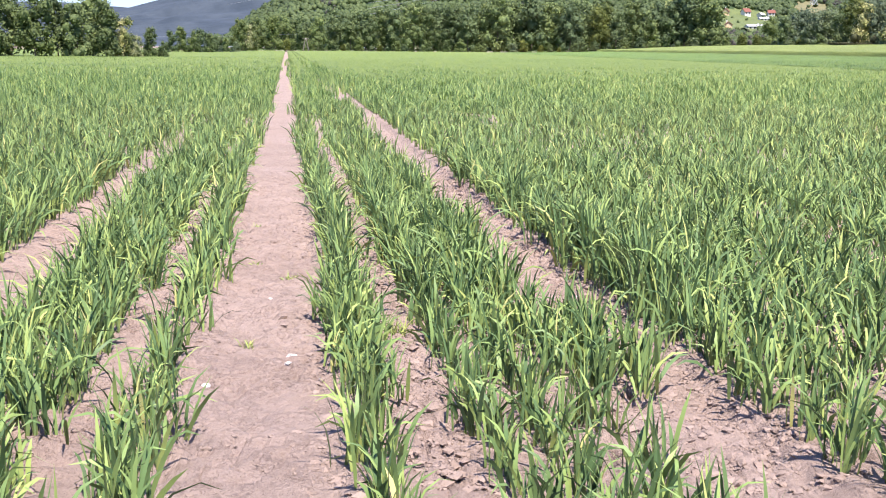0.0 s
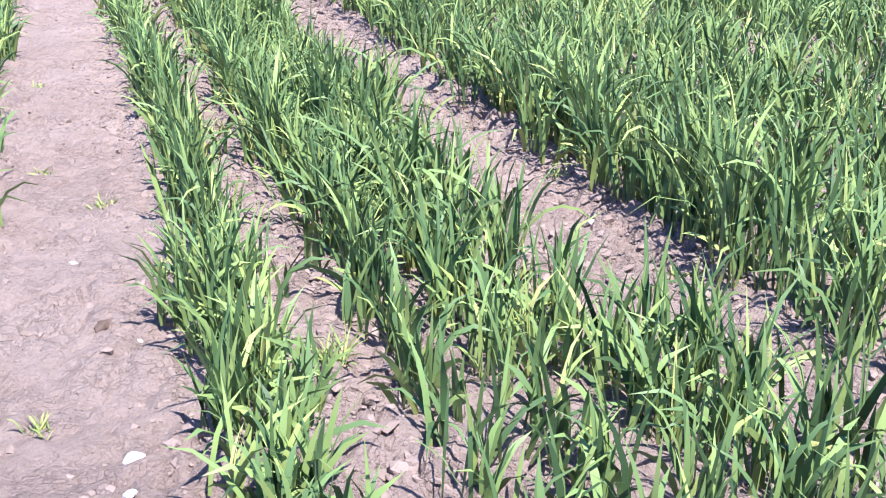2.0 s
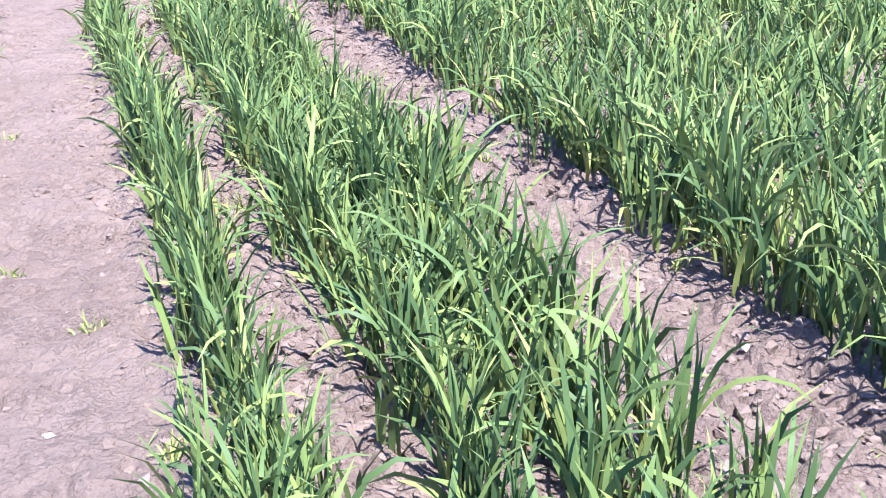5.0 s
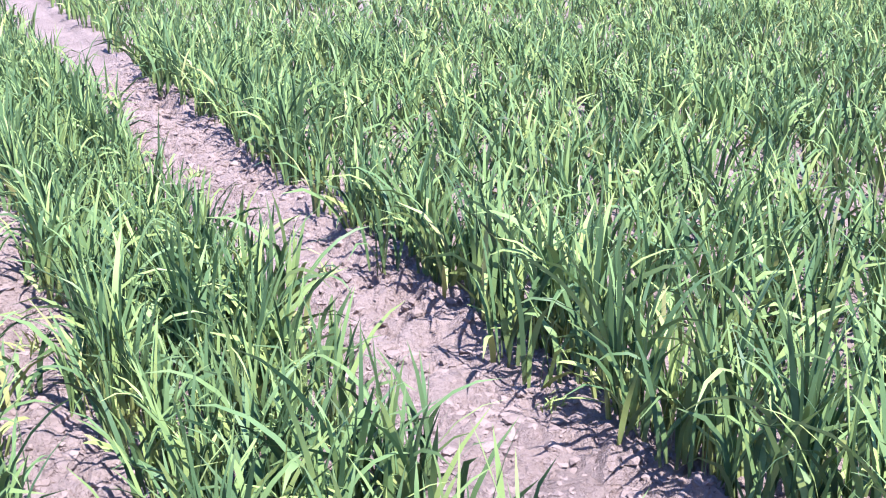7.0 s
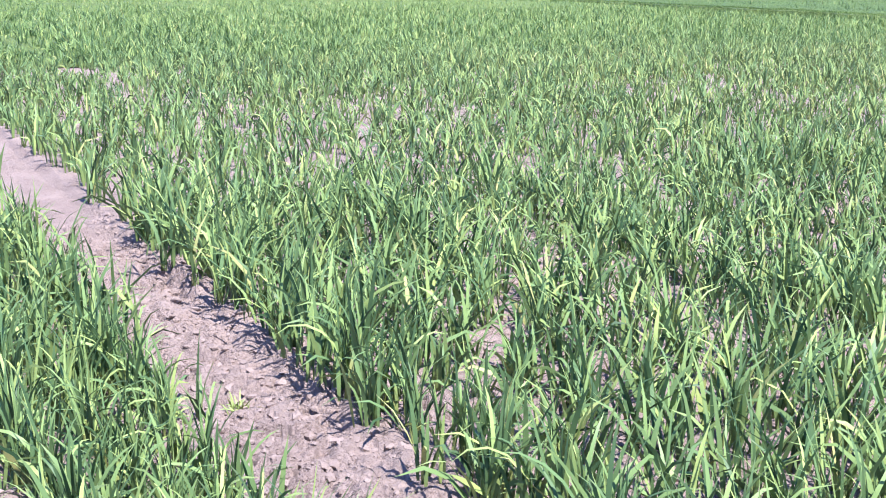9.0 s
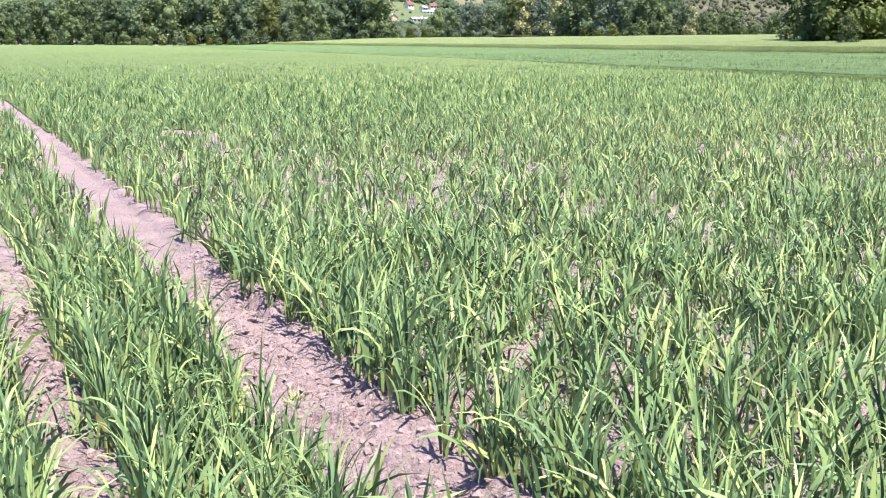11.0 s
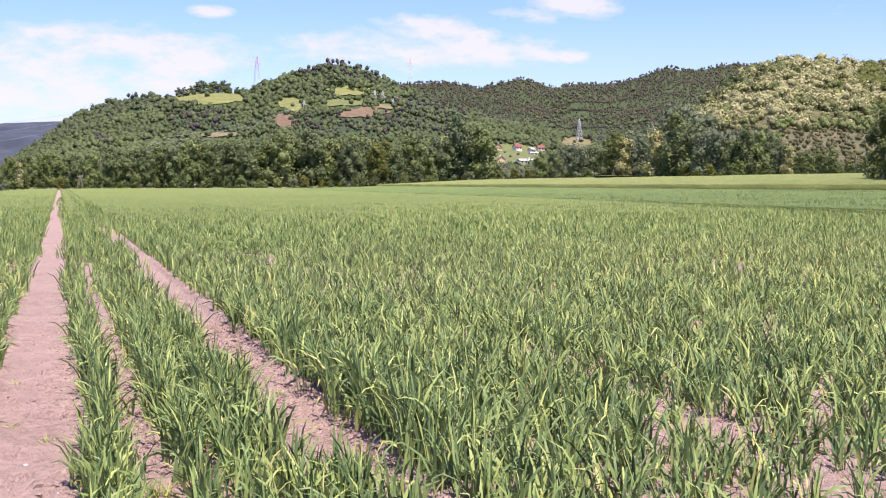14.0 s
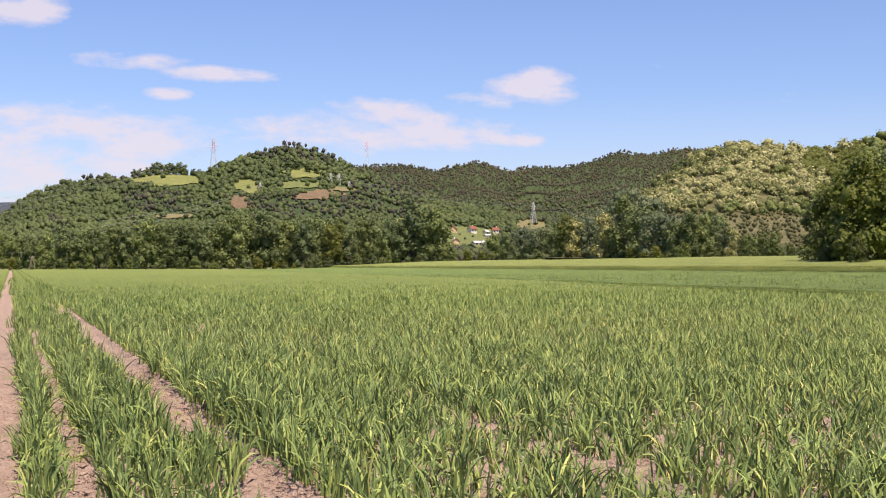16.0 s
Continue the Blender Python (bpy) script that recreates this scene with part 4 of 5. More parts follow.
wood("robinia_wood_green", rob_hill, 2600, 0.62, 0.78, 4.4, 6.4, 18, M_FRESH, "yellow-green robinia trees in fresh leaf", lambda u, w, s: is_fresh(u, w))
wood("slope_wood", rob_hill, 4200, 0.44, 1.05, 4.6, 8.0, 14, M_LEAF, "green trees and scrub on the steep hillside", lambda u, w, s: ~is_rob(u, w) & ~is_fresh(u, w) & (w > 0.043))
wood("slope_scrub", rob_hill, 3400, 0.44, 1.05, 1.8, 3.8, 10, M_SCRUB, "olive-brown scrub at the foot of the hillside", lambda u, w, s: (w <= 0.046), s1=0.6)

# ---- single trees ----


def tree_kind(seed, height, radius, clumps, leaf, mat, low=0.03, trunk=0.2):
    """A tree with trunk, limbs and a crown of leaf clumps; returns the thing at the origin."""
    global rng
    keep, rng = rng, np.random.default_rng(seed)
    rd = random.Random(seed)
    t = new("tree")
    bm = bmesh.new()
    pts = [Vector((0, 0, -0.3))]
    for k in range(1, 6):
        pts.append(Vector((rd.uniform(-0.25, 0.25) * k * 0.4, rd.uniform(-0.25, 0.25) * k * 0.4, height * 0.16 * k)))
    for k in range(5):
        beam(bm, pts[k], pts[k + 1], trunk * (1 - 0.16 * k), trunk * (1 - 0.16 * (k + 1)), 7)
    lobes = []
    for k in range(13):
        i = rd.choice((1, 2, 3, 3, 4, 4, 5))
        an = k * 2.4 + rd.uniform(-0.4, 0.4)
        reach = radius * rd.uniform(0.5, 0.9) * (1.12 - 0.11 * i)
        end = pts[i] + Vector((math.cos(an) * reach, math.sin(an) * reach, height * rd.uniform(0.05, 0.18)))
        beam(bm, pts[i], end, trunk * 0.35, trunk * 0.1, 5)
        lobes.append((end, radius * rd.uniform(0.26, 0.46)))
    lobes.append((pts[5] + Vector((0, 0, height * 0.1)), radius * 0.40))
    lobes.append((pts[4] + Vector((0, 0, height * 0.05)), radius * 0.55))
    lobes.append((pts[3], radius * 0.62))
    for k in range(9):
        an = k * 0.7 + rd.uniform(-0.2, 0.2)
        lobes.append((Vector((math.cos(an) * radius * 0.6, math.sin(an) * radius * 0.6, height * rd.uniform(0.1, 0.42))), radius * rd.uniform(0.28, 0.42)))
    part("trunk", bm, M_BARK, t, "grey-brown trunk and limbs", True)
    c = np.array([tuple(l[0]) for l in lobes])
    r = np.array([l[1] for l in lobes])
    per = clumps // len(lobes)
    m = per * len(lobes)
    d = rng.normal(size=(m, 3))
    d /= np.linalg.norm(d, axis=1)[:, None]
    R = np.repeat(r, per)
    p = np.repeat(c, per, 0) + d * (R * rng.uniform(0.55, 1.2, m))[:, None] * np.array([1, 1, 1.15])
    p[:, 2] = np.maximum(p[:, 2], height * low * rng.uniform(0.3, 1.0, m))
    nrm = d + np.array([0, 0, 0.4]) + rng.normal(0, 0.6, (m, 3))
    nrm /= np.linalg.norm(nrm, axis=1)[:, None]
    t1 = np.cross(nrm, rng.normal(size=(m, 3)))
    t1 /= np.linalg.norm(t1, axis=1)[:, None]
    t2 = np.cross(nrm, t1)
    L = leaf * rng.uniform(0.6, 1.35, m)
    t1, t2 = t1 * L[:, None], t2 * (L * rng.uniform(0.5, 0.9, m))[:, None]
    V = np.stack([p - t1, p - t2, p + t1, p + t2], 1).reshape(-1, 3)
    lt = rng.uniform(0.0, 1.0, len(lobes))
    cv, cf = lumps(np.array([tuple(q[0]) for q in lobes]), r * 0.62, r * 0.68)
    cv[:, 2] = np.maximum(cv[:, 2], 0.1)
    # lobe cores get a darker tint, painting the crown's inner shade
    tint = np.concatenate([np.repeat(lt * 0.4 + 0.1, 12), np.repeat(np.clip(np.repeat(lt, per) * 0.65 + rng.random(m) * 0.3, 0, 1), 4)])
    V = np.concatenate([cv, V])
    F = [cf, np.arange(4 * m).reshape(m, 4) + len(cv)]
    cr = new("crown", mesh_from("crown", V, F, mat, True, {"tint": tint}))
    cr.parent = t
    rng = keep
    return t


KINDS = [tree_kind(s, 15, r, 2600, 0.30, m) for s, r, m in ((1, 4.6, M_DARKLEAF), (2, 5.2, M_DARKLEAF), (3, 4.0, M_DARKLEAF), (4, 5.0, M_LEAF), (5, 4.4, M_LEAF), (8, 4.8, M_FRESH))]
CORNER = [tree_kind(s, 15, r, 4800, 0.27, m) for s, r, m in ((31, 5.2, M_CORNER), (32, 5.0, M_LEAF))]
WILLOW = tree_kind(6, 12, 4.6, 2200, 0.28, material("grey_willow_leaf", foliage([(0.0, (0.06, 0.085, 0.05)), (0.5, (0.13, 0.17, 0.09)), (1.0, (0.24, 0.28, 0.17))], 0.22), 0.6))
BLOOM = tree_kind(7, 11, 3.6, 2000, 0.28, M_BLOSSOM)
rt = random.Random(21)


def plant(kind, x, y, scale, label, tall=1.0, group="trees at the edge of the fields"):
    z = float(land(np.array(x), np.array(y)))
    ob = copy_thing(kind, pose(x, y, z - 0.1, 0, 0, rt.uniform(0, 360)) @ Matrix.Diagonal((scale, scale, scale * tall, 1)))
    return tagged(ob, label, "tree", group)


def depth_at(u, ahead):
    """The wood's edge swings nearer beyond the houses."""
    return ahead - 150 * min(1, max(0, u - 0.33) / 0.2)


def tree_line():
    # riverside wood straight ahead, two staggered ranks
    top = [(-0.03, 0.019), (0.017, 0.021), (0.043, 0.027), (0.069, 0.0236), (0.10, 0.0305), (0.128, 0.029), (0.156, 0.0345), (0.17, 0.034), (0.194, 0.0365), (0.2085, 0.034),
           (0.238, 0.031), (0.268, 0.034), (0.2885, 0.033), (0.300, 0.046), (0.309, 0.0495), (0.325, 0.0475), (0.331, 0.018), (0.3407, 0.0125), (0.367, 0.012), (0.3735, 0.031),
           (0.389, 0.025), (0.400, 0.0275), (0.4226, 0.033), (0.445, 0.036), (0.462, 0.037), (0.4855, 0.0493), (0.497, 0.061), (0.515, 0.055), (0.533, 0.039), (0.551, 0.037),
           (0.575, 0.042), (0.598, 0.036), (0.606, 0.015), (0.665, 0.014), (0.70, 0.026)]
    tu, tw = [p[0] for p in top], [p[1] for p in top]
    for rank, (depth, step) in enumerate(((372.0, 0.0112), (390.0, 0.0125))):
        u = -0.035
        while u < 0.68:
            w = float(np.interp(u, tu, tw)) * rt.uniform(0.80, 1.08) * 1.06
            y = depth_at(u, depth) + rt.uniform(-6, 6)
            low_gap = 0.329 < u < 0.371
            if not (low_gap and rank):
                x = float(lateral(u)) * y
                z = float(land(np.array(x), np.array(y)))
                h = max(EYE + SCALE * w * y - z, 3.2)
                kind = rt.choice(KINDS[:5] + KINDS[:5] + KINDS[5:]) if u < 0.36 else rt.choice((KINDS[5], KINDS[0], KINDS[4], KINDS[1], WILLOW, WILLOW))
                base_h = 12.0 if kind is WILLOW else 15.0
                plant(kind, x, y, h / base_h, "tall broadleaf tree in the riverside wood" if kind is not WILLOW else "grey-green willow at the field's edge",
                      1.0, "riverside trees")
            u += step * rt.uniform(0.75, 1.25)
    for u, w in ((0.447, 0.030), (0.478, 0.036), (0.606, 0.022)):
        y = depth_at(u, 362.0)
        h = EYE + SCALE * w * y
        plant(BLOOM, float(lateral(u)) * y, y, h / 11.0, "slender tree in cream-white blossom before the wood", 1.0, "riverside trees")
    # bushes at the wood's edge
    u = -0.03
    while u < 0.66:
        y = depth_at(u, 364.5) - rt.uniform(0, 3)
        h = rt.uniform(1.8, 4.4)
        plant(rt.choice((KINDS[3], KINDS[4], KINDS[5], KINDS[0], WILLOW)), float(lateral(u)) * y, y, h / 11.0, "low leafy bush at the wood's edge", 0.72, "bushes at the wood's edge")
        u += rt.uniform(0.004, 0.014)


tree_line()


def hill_spot(u, w):
    lo, hi = 0.0, 1.0
    for _ in range(30):
        s = (lo + hi) / 2
        if slope_w(main_hill.at(u, s)) < w:
            lo = s
        else:
            hi = s
    return main_hill.at(u, s)


def other_trees():
    # row at the left edge of the crop
    green, dark = "bushy green tree by the field", "tall dark broadleaf tree by the field"
    for u, w, y, kind, label in ((-0.36, 0.05, 128, KINDS[3], green), (-0.33, 0.055, 134, KINDS[0], dark), (-0.30, 0.05, 128, KINDS[4], green), (-0.275, 0.055, 133, KINDS[3], green),
                          (-0.252, 0.05, 127, KINDS[4], green), (-0.232, 0.05, 132, KINDS[0], dark), (-0.212, 0.044, 128, KINDS[3], green), (-0.193, 0.036, 131, KINDS[4], green),
                          (-0.176, 0.034, 129, KINDS[1], dark), (-0.163, 0.046, 134, KINDS[0], dark), (-0.152, 0.036, 129, KINDS[4], green),
                          (-0.137, 0.022, 131, BLOOM, "small tree in cream-white blossom"), (-0.126, 0.008, 128, BLOOM, "low bush in cream blossom"),
                          (-0.114, 0.014, 134, KINDS[4], "round green tree by the field"), (-0.103, 0.004, 132, KINDS[3], "low green bush by the field"),
                          (-0.076, 0.013, 225, KINDS[3], "round green tree far along the field"), (-0.062, 0.010, 232, KINDS[4], "round green tree far along the field"),
                          (-0.095, 0.012, 226, KINDS[0], "round green tree far along the field"), (-0.086, 0.015, 232, KINDS[4], "round green tree far along the field"),
                          (-0.069, 0.014, 236, KINDS[1], "round green tree far along the field"), (-0.057, 0.009, 244, KINDS[2], "low green tree far along the field"),
                          (-0.047, 0.007, 250, KINDS[0], "low green tree far along the field"), (-0.038, 0.006, 262, WILLOW, "low grey-green bush far along the field"),
                          (-0.052, 0.002, 240, WILLOW, "low grey-green bush far along the field"), (-0.042, 0.001, 245, WILLOW, "low grey-green bush far along the field"),
                          (-0.033, 0.020, 300, KINDS[4], "light green tree before the wood"), (-0.026, 0.018, 300, BLOOM, "tree in pale blossom before the wood")):
        h = 1.5 + 0.92 * w * y
        plant(kind, float(lateral(u)) * y, y, h / (11.0 if kind is BLOOM else 15.0) * 1.05, label)
    # big trees close by at the right
    for u, w, y, kind in ((0.790, 0.062, 122, CORNER[1]), (0.822, 0.098, 114, CORNER[0]), (0.855, 0.118, 108, CORNER[0]), (0.89, 0.118, 112, CORNER[1]),
                          (0.935, 0.125, 106, CORNER[0]), (0.98, 0.13, 110, CORNER[1]), (0.845, 0.030, 99, CORNER[0]), (1.04, 0.13, 104, CORNER[0]), (0.80, 0.022, 112, CORNER[1])):
        x = u * y
        h = EYE + w * y - float(land(np.array(x), np.array(y)))
        plant(kind, x, y, h / 15.0, "large leafy tree at the field's corner", 1.0, "trees at the field's corner")
    # scrub along the foot of the slope
    for k in range(34):
        u = 0.60 + k * 0.0072 + rt.uniform(-0.004, 0.004)
        y = 212 - 75 * (u - 0.6) / 0.24 + rt.uniform(-5, 5)
        x = float(lateral(u)) * y
        h = rt.uniform(2.6, 6.5) * y / 205
        plant(rt.choice((KINDS[3], KINDS[4], KINDS[0], WILLOW)), x, y, h / 15.0, "low bushy tree below the slope", 1.0, "scrub below the slope")
    # round trees on the hilltop meadow and along the shoulder
    for u, dw, h in ((0.093, 0.0012, 8), (0.098, 0.0005, 11), (0.102, 0.001, 12), (0.107, 0.0012, 10), (0.111, 0.0004, 11), (0.116, 0.0012, 12), (0.120, 0.0006, 10), (0.127, 0.001, 7),
                     (0.131, 0.001, 7), (0.139, -0.001, 10), (0.143, -0.001, 9), (0.084, 0.0, 8), (0.088, 0.001, 7), (0.199, -0.010, 9), (0.205, -0.009, 8), (0.214, -0.010, 9), (0.221, -0.009, 8)):
        p = main_hill.at(u, 1.0) if dw > -0.005 else hill_spot(u, float(np.interp(u, main_hill.u, main_hill.w)) + dw - 0.008)
        ob = copy_thing(KINDS[0] if h > 9 else KINDS[2], pose(p[0], p[1] - 4, p[2] - 0.6, 0, 0, rt.uniform(0, 360)) @ Matrix.Diagonal((h / 8.5, h / 8.5, h / 13.0, 1)))
        tagged(ob, "round green tree beside the hilltop meadow", "tree", "trees on the hilltop")


other_trees()
for k_ in (*KINDS, *CORNER, WILLOW, BLOOM):
    for o_ in (*k_.children_recursive, k_):
        bpy.data.objects.remove(o_)

# ---- houses on the slope ----


def house(u, w, wide, deep, eaves, ridge, turn, wall, roof, label):
    p = hill_spot(u, w)
    h = new("house")
    h.matrix_world = pose(p[0], p[1] - 6, p[2] - 0.5, 0, 0, turn)
    bm = bmesh.new()
    box(bm, (wide, deep, eaves + 3), (0, 0, eaves / 2 - 1.5))
    for sx in (-1, 1):
        a1, a2, a3 = (bm.verts.new((sx * wide / 2, y_, z_)) for y_, z_ in ((-deep / 2, eaves), (deep / 2, eaves), (0, ridge - 0.12)))
        bm.faces.new((a1, a2, a3))
    part("wall", bm, wall, h)
    for sy in (-1, 1):
        bm = bmesh.new()
        ln = math.hypot(deep / 2 + 0.5, (ridge - eaves) * (deep / 2 + 0.5) / (deep / 2))
        an = math.degrees(math.atan2(ridge - eaves, deep / 2))
        box(bm, (wide + 1.0, ln, 0.22), (0, sy * (deep / 4 + 0.25), (eaves + ridge) / 2 - (ridge - eaves) * 0.5 / deep), (-sy * an, 0, 0))
        part("roof_slope", bm, roof, h, "tiled roof slope")
    bm = bmesh.new()
    box(bm, (0.6, 0.6, 1.6), (wide * 0.2, 0.8, ridge + 0.1), bevel=0.04)
    part("chimney", bm, M_WALL, h)
    for i in range(max(2, int(wide / 2.6))):
        bm = bmesh.new()
        box(bm, (1.1, 0.12, 1.2), (-wide / 2 + (i + 0.5) * wide / max(2, int(wide / 2.6)), -deep / 2 - 0.03, eaves * 0.55))
        win = part("window", bm, M_GLASS, h, "dark window pane")
        bm = bmesh.new()
        box(bm, (1.35, 0.2, 0.08), (-wide / 2 + (i + 0.5) * wide / max(2, int(wide / 2.6)), -deep / 2 - 0.08, eaves * 0.55 - 0.66))
        part("sill", bm, M_WALL, win)
    tagged(h, label, "house", "houses on the slope")


house(0.3487, 0.0268, 6.0, 5.5, 3.0, 5.6, 18, M_WALL, M_ROOF, "white house with a red tiled roof on the slope")
house(0.3690, 0.0266, 5.5, 5, 2.6, 4.8, -8, M_WALL, M_ROOF, "white house with a red roof and white annexe")
house(0.3610, 0.0255, 4.5, 4.5, 2.2, 3.6, 25, M_WALL, M_ROOF_G, "small white house with a grey roof")
house(0.3640, 0.0225, 9, 4, 2.2, 3.2, 0, M_WALL, M_ROOF_G, "long low white building with a grey roof")
house(0.3330, 0.0262, 4.0, 4.5, 3.8, 6.0, 60, M_OCHRE, M_ROOF, "tall ochre house with an orange-red roof")
house(0.3345, 0.0165, 3.6, 4, 2.8, 4.4, 75, M_OCHRE, M_ROOF, "small ochre house between the trees")
house(0.3560, 0.0160, 11, 5, 2.2, 3.3, 4, M_WALL, M_ROOF_G, "long grey-roofed shed behind the bushes")

# ---- pylons, poles and lines ----


def pylon(u, w0, y, high, wide, mat_low, mat_high, label):
    p = far(u, w0, y)
    t = new("pylon")
    t.matrix_world = pose(p[0], p[1], p[2], 0, 0, rt.uniform(-15, 15))
    lv = [0, 0.18, 0.36, 0.52, 0.66, 0.78, 0.88, 1.0]
    half = [wide * (1 - 0.85 * k) / 2 for k in lv]
    for part_name, lo, hi, mat in (("lower_lattice", 0, 4, mat_low), ("upper_lattice", 4, 7, mat_high)):
        bm = bmesh.new()
        for k in range(lo, hi):
            for sx, sy in ((-1, -1), (1, -1), (1, 1), (-1, 1)):
                beam(bm, (sx * half[k], sy * half[k], lv[k] * high), (sx * half[k + 1], sy * half[k + 1], lv[k + 1] * high), 0.15)
                nx, ny = (-sy, sx)
                beam(bm, (sx * half[k], sy * half[k], lv[k] * high), (nx * half[k + 1], ny * half[k + 1], lv[k + 1] * high), 0.08)
                beam(bm, (nx * half[k], ny * half[k], lv[k] * high), (sx * half[k + 1], sy * half[k + 1], lv[k + 1] * high), 0.08)
        part(part_name, bm, mat, t)
    for k, reach in ((4, 0.30), (5, 0.36), (6, 0.26)):
        z = lv[k] * high
        for s in (-1, 1):
            bm = bmesh.new()
            beam(bm, (s * half[k], 0, z + 0.05 * high), (s * reach * wide * 1.6, 0, z), 0.08)
            beam(bm, (s * half[k], 0, z), (s * reach * wide * 1.6, 0, z), 0.08)
            part("cross_arm", bm, mat_high, t)
    tagged(t, label, "pylon", "pylons on the hill")
    return p + np.array([0, 0, high * 0.8])


tops = [pylon(0.1422, 0.0690, 1300, 38, 8, M_STEEL, M_REDSTEEL, "tall red and white lattice pylon on the skyline"),
        pylon(0.2615, 0.0770, 1750, 40, 8, M_STEEL, M_REDSTEEL, "distant red and white pylon on the ridge"),
        pylon(0.2330, 0.0575, 1080, 17.5, 4, M_STEEL, M_STEEL, "grey lattice pylon in the hillside clearing"),
        pylon(0.2395, 0.0578, 1090, 17, 4, M_STEEL, M_STEEL, "grey lattice pylon in the hillside clearing"),
        pylon(0.2475, 0.0565, 1080, 11.5, 3, M_STEEL, M_STEEL, "smaller grey lattice pylon in the clearing"),
        pylon(0.1776, 0.0505, 990, 14, 3.5, M_STEEL, M_STEEL, "grey lattice pylon above the bare slope"),
        pylon(0.4054, 0.0350, 900, 17.5, 4, M_STEEL, M_STEEL, "grey lattice pylon above the houses")]


def wire(p, q, sag, n=24, r=0.045):
    p, q = np.asarray(p, float), np.asarray(q, float)
    k = np.linspace(0, 1, n + 1)[:, None]
    c = p + (q - p) * k - np.array([0, 0, 4.0]) * sag * k * (1 - k)
    ring = np.array([(0, 0, r), (r, 0, -r * 0.6), (-r, 0, -r * 0.6)])
    V = (c[:, None] + ring[None]).reshape(-1, 3)
    i = np.arange(n)[:, None] * 3
    F = np.concatenate([np.concatenate([i + a_, i + b_, i + b_ + 3, i + a_ + 3], 1) for a_, b_ in ((0, 1), (1, 2), (2, 0))])
    tagged(new("power_line", mesh_from("power_line", V, [F], M_WIRE, True)), "thin grey overhead power line wire", "power line", "power lines")


for dz in (0, 2.2, 4.2):
    up = np.array([0, 0, dz - 1.0])
    wire(tops[0] + up, far(-0.045, 0.030 + 0.003 * dz, 560), 9)
    wire(tops[3] + up, tops[6] + up * 0.6, 7)
    wire(tops[6] + up * 0.6, far(0.62, 0.040 + 0.002 * dz, 500), 5)
    wire(tops[5] + up * 0.5, far(0.06, 0.024 + 0.002 * dz, 430), 4)
wire(far(-0.3, 0.012, 420), far(0.02, 0.010, 372), 2.0, r=0.04)


def pole(u, y, high, forked, label, mat=M_WOOD):
    x = float(lateral(u)) * y
    t = new("utility_pole")
    t.matrix_world = pose(x, y, 0)
    for s in ((-1, 1) if forked else (0,)):
        bm = bmesh.new()
        beam(bm, (s * 0.9, 0, -0.3), (s * 0.08, 0, high), 0.14, 0.10, 8)
        part("mast", bm, mat, t)
    bm = bmesh.new()
    beam(bm, (-0.8, 0, high - 0.35), (0.8, 0, high - 0.35), 0.07)
    part("crossbar", bm, mat, t)
    for s in (-0.7, 0, 0.7):
        bm = bmesh.new()
        beam(bm, (s, 0, high - 0.3), (s, 0, high - 0.02), 0.06, 0.03, 6)
        part("insulator", bm, M_WALL, t, "white insulator")
    tagged(t, label, "utility pole", "poles along the field")


pole(0.0139, 340, 4.0, True, "forked grey wooden utility pole at the field's end")
pole(-0.030, 300, 4.4, False, "single grey wooden utility pole by the trees")
pole(-0.0556, 520, 6.0, False, "pale slender mast behind the trees", M_WALL)

# ---- cereal plants beside the tracks ----


def plant_kind(seed, leaves):
    """One tillered plant: sheath stems and single blades, at the origin."""
    global rng
    keep, rng = rng, np.random.default_rng(seed)
    t = new("cereal_plant")
    for s in range(3):
        bm = bmesh.new()
        a_, o = rng.uniform(0, 6.28), rng.uniform(0.004, 0.03)
        beam(bm, (o * math.cos(a_), o * math.sin(a_), -0.02), (o * 1.8 * math.cos(a_), o * 1.8 * math.sin(a_), rng.uniform(0.09, 0.16)), 0.0075, 0.005, 6)
        me = bpy.data.meshes.new("stem")
        bm.to_mesh(me)
        bm.free()
        for key, val in (("tint", 0.85), ("along", 0.02)):
            at = me.attributes.new(key, "FLOAT", "POINT")
            at.data.foreach_set("value", np.full(len(me.vertices), val, dtype=np.float32))
        me.materials.append(M_BLADE)
        st = new("stem", me)
        st.parent = t
    for k in range(leaves):
        one = lambda v: np.array([v], dtype=float)
        z0 = rng.uniform(0.0, 0.1)
        bendy = rng.random()
        old = k >= leaves - 2  # old leaves lie out over the soil
        V, F, along, per = blades(one(rng.normal(0, 0.014)), one(rng.normal(0, 0.014)), one(z0), one(k * 2.4 + rng.uniform(-0.6, 0.6)),
                                  one((0.46 - z0) * (rng.uniform(0.3, 0.46) if old else rng.uniform(0.6, 1.12))), one(rng.uniform(0.7, 1.1) if old else abs(rng.normal(0.10, 0.15))),
                                  one(rng.uniform(0.05, 0.55) if bendy < 0.4 else rng.uniform(0.5, 1.7) if bendy < 0.8 else rng.uniform(1.5, 2.8)), one(rng.uniform(0.010, 0.0195)), 7)
        tint = rng.uniform(0.72, 0.9) if old else rng.beta(1.7, 2.1) * 0.94
        lf = new("blade", mesh_from("blade", V, F, M_BLADE, True, {"tint": np.full(len(V), tint), "along": along}))
        lf.parent = t
    rng = keep
    return tagged(t, "young cereal plant with long arching green blades", "cereal plant", "cereal plants beside the wheel tracks")


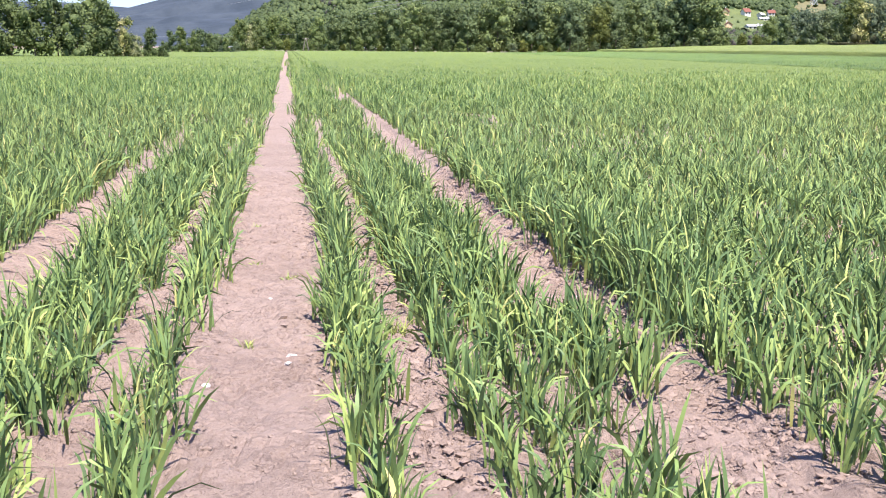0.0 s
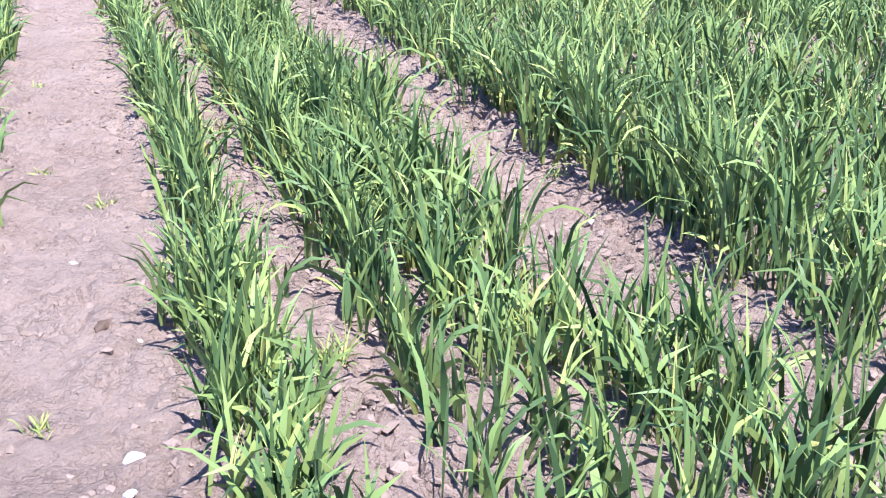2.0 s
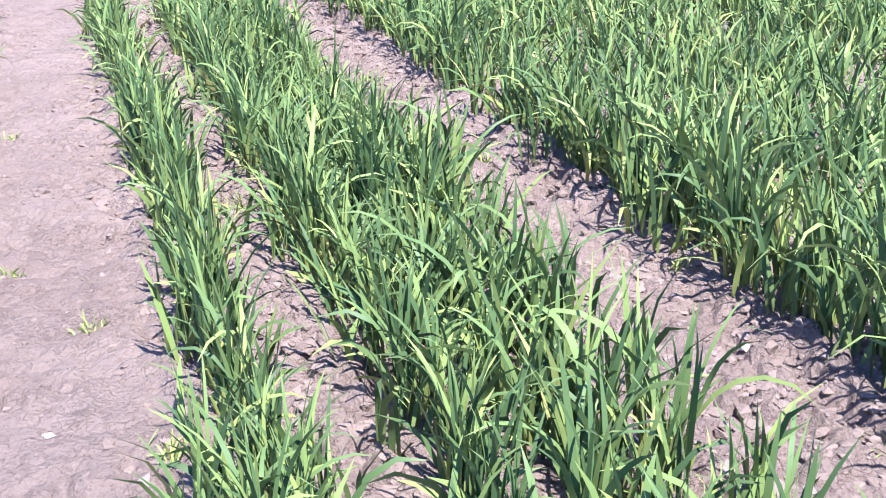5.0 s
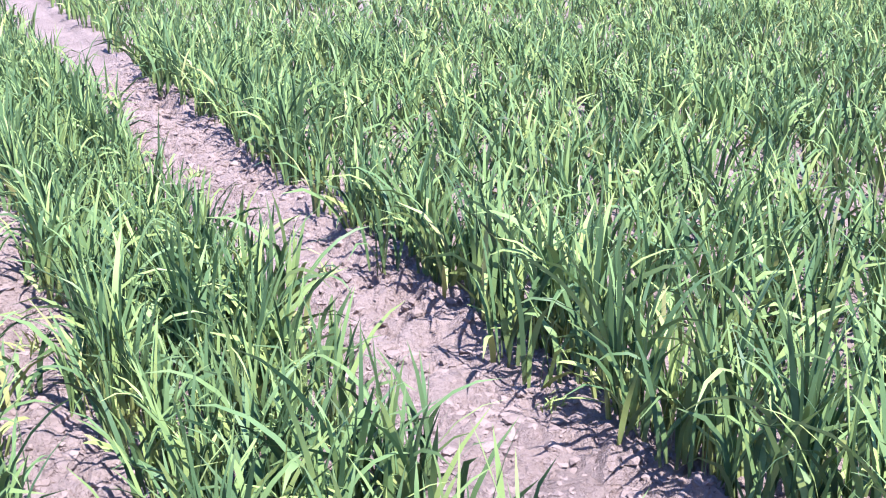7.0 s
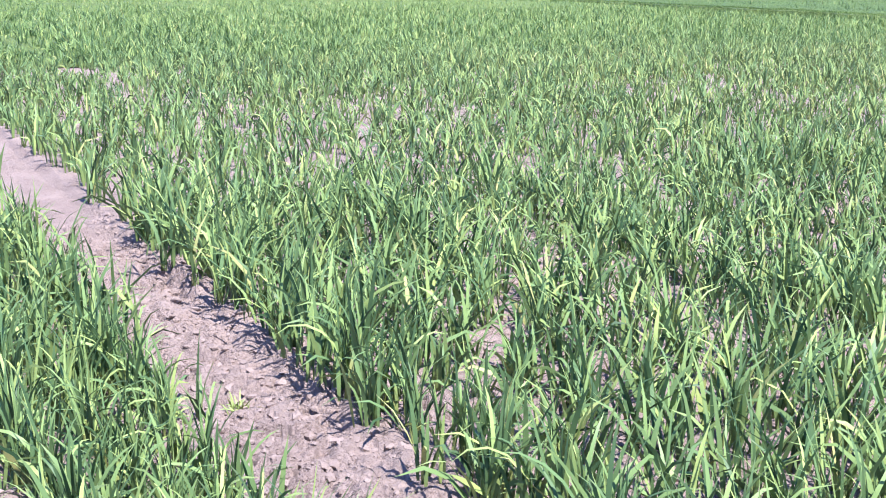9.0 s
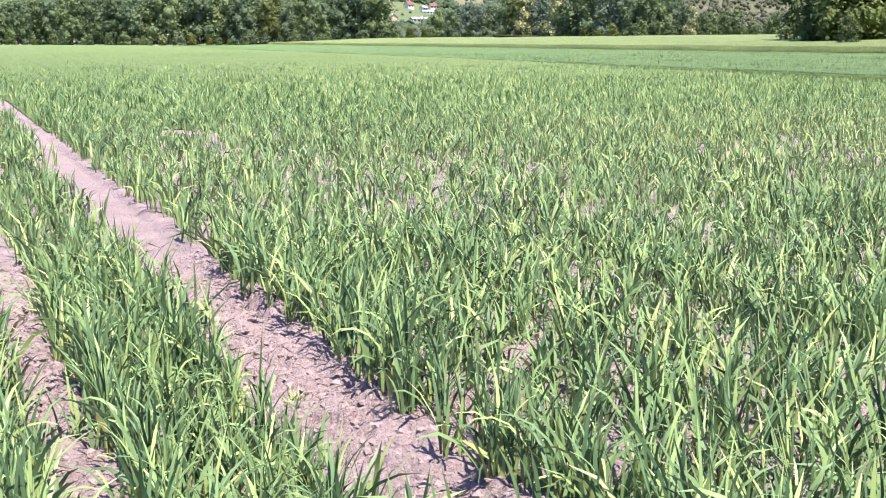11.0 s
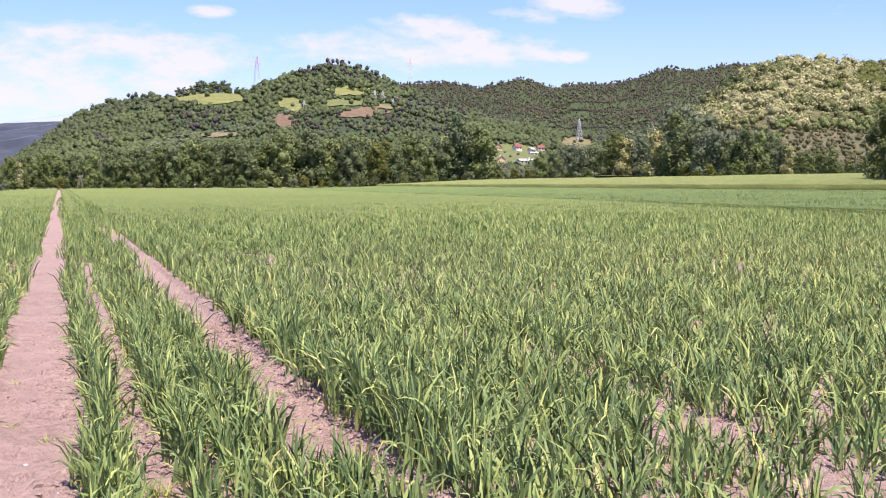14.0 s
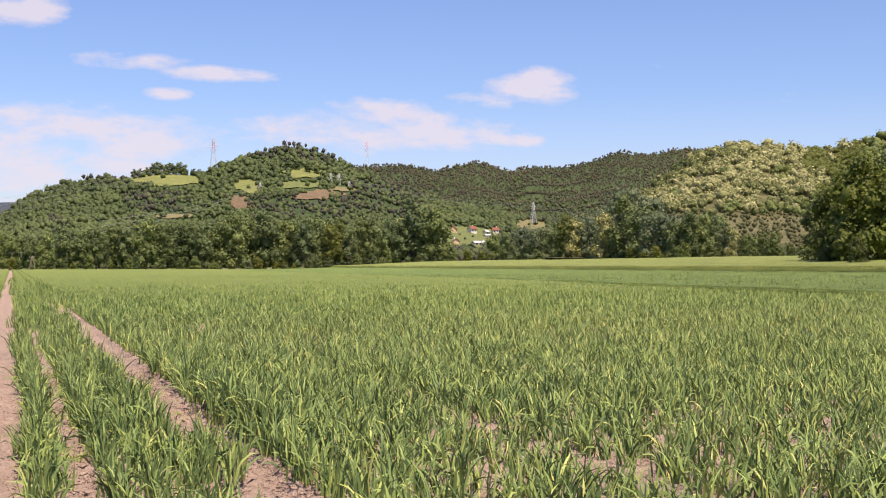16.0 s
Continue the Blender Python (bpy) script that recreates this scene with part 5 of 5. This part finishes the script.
def own_plants():
    kinds = [plant_kind(100 + s, 12 + s % 3) for s in range(10)]
    rp = random.Random(5)
    for xr in OWN_ROWS:
        y = OWN[0]
        while y < OWN[1]:
            x = xr + rp.gauss(0, 0.045)
            if xr == 1.06 and y < 7.3 and rp.random() < 0.6:  # thin beside the track
                y += 0.1
                continue
            v = float(vigour(np.array(x), np.array(y)))
            s = min(1.15, 0.98 * v * rp.uniform(0.85, 1.15) + 0.05)
            copy_thing(rp.choice(kinds), pose(x, y, -0.005, rp.uniform(-7, 7), rp.uniform(-7, 7), rp.uniform(0, 360)) @ Matrix.Diagonal((s, s, s, 1)))
            y += rp.uniform(0.06, 0.12)
    for k in kinds:
        for o in (*k.children_recursive, k):
            bpy.data.objects.remove(o)


own_plants()


# ---- weeds, stones and a clod on the bare ground ----
def weed(x, y, size, leaves, seed, label):
    global rng
    keep, rng = rng, np.random.default_rng(seed)
    m = leaves
    ob = new("weed")
    ob.matrix_world = pose(x, y, float(relief(np.array(x), np.array(y))) - 0.005)
    V, F, along, per = blades(rng.normal(0, 0.02, m), rng.normal(0, 0.02, m), np.zeros(m), rng.uniform(0, 6.28, m), size * rng.uniform(0.5, 1.1, m),
                              rng.uniform(0.2, 1.0, m), rng.uniform(0.2, 1.6, m), np.full(m, 0.006), 4)
    me = mesh_from("weed_leaves", V, F, M_BLADE, True, {"tint": np.repeat(rng.uniform(0.7, 0.95, m), per), "along": along * 0.6 + 0.25})
    lf = new("weed_leaves", me)
    lf.parent = ob
    rng = keep
    tagged(ob, label, "weed", "weeds on the bare soil")


WEED = "small light green grassy weed on bare soil"
for i_, (x_, y_, s_, n_) in enumerate(((-0.31, 5.5, 0.07, 26), (-1.06, 5.9, 0.16, 40), (-0.10, 7.3, 0.06, 22), (0.45, 5.65, 0.15, 44), (0.05, 6.5, 0.08, 26),
                                     (1.66, 6.0, 0.09, 30), (-0.32, 7.8, 0.07, 24), (1.0, 5.7, 0.2, 60), (1.55, 8.6, 0.07, 22), (0.44, 8.1, 0.1, 30),
                                     (1.45, 10.2, 0.1, 34), (-0.36, 9.6, 0.06, 20), (1.72, 7.2, 0.06, 20))):
    weed(x_, y_, s_, n_, 300 + i_, WEED)


def lump(name, x, y, size, mat, seed, label, category):
    rs = random.Random(seed)
    bm = bmesh.new()
    bmesh.ops.create_icosphere(bm, subdivisions=2, radius=1.0)
    for v in bm.verts:
        n_ = noise.noise(v.co * 1.6 + Vector((seed, 0, 0)))
        v.co = Vector((v.co.x * size[0], v.co.y * size[1], v.co.z * size[2])) * (1 + 0.45 * n_ + rs.uniform(-0.05, 0.05))
    me = bpy.data.meshes.new(name)
    bm.to_mesh(me)
    bm.free()
    me.materials.append(mat)
    ob = new(name, me)
    ob.matrix_world = pose(x, y, float(relief(np.array(x), np.array(y))) + size[2] * 0.35, rs.uniform(-12, 12), rs.uniform(-12, 12), rs.uniform(0, 360))
    tagged(ob, label, category, "stones on the path" if category == "stone" else "")


M_STONE = material("pale_stone", plain((0.42, 0.38, 0.36), (0.56, 0.52, 0.49), 30), 0.8)
M_DARKCLOD = material("turned_clod", plain((0.07, 0.046, 0.036), (0.14, 0.095, 0.072), 40), 0.95)
STONE = "pale rounded field stone lying on the path"
for i_, (x_, y_, s_) in enumerate(((-0.10, 5.3, 0.022), (-0.47, 4.75, 0.018), (-0.12, 5.12, 0.014), (-0.22, 6.7, 0.012), (-0.05, 6.0, 0.011), (0.14, 5.9, 0.016), (1.5, 5.6, 0.02), (1.62, 6.6, 0.014))):
    lump("stone", x_, y_, (s_ * 1.3, s_, s_ * 0.7), M_STONE, 40 + i_, STONE, "stone")
lump("clod", -0.145, 6.1, (0.036, 0.02, 0.014), M_DARKCLOD, 60, "dark turned-up clod of soil on the path", "clod")
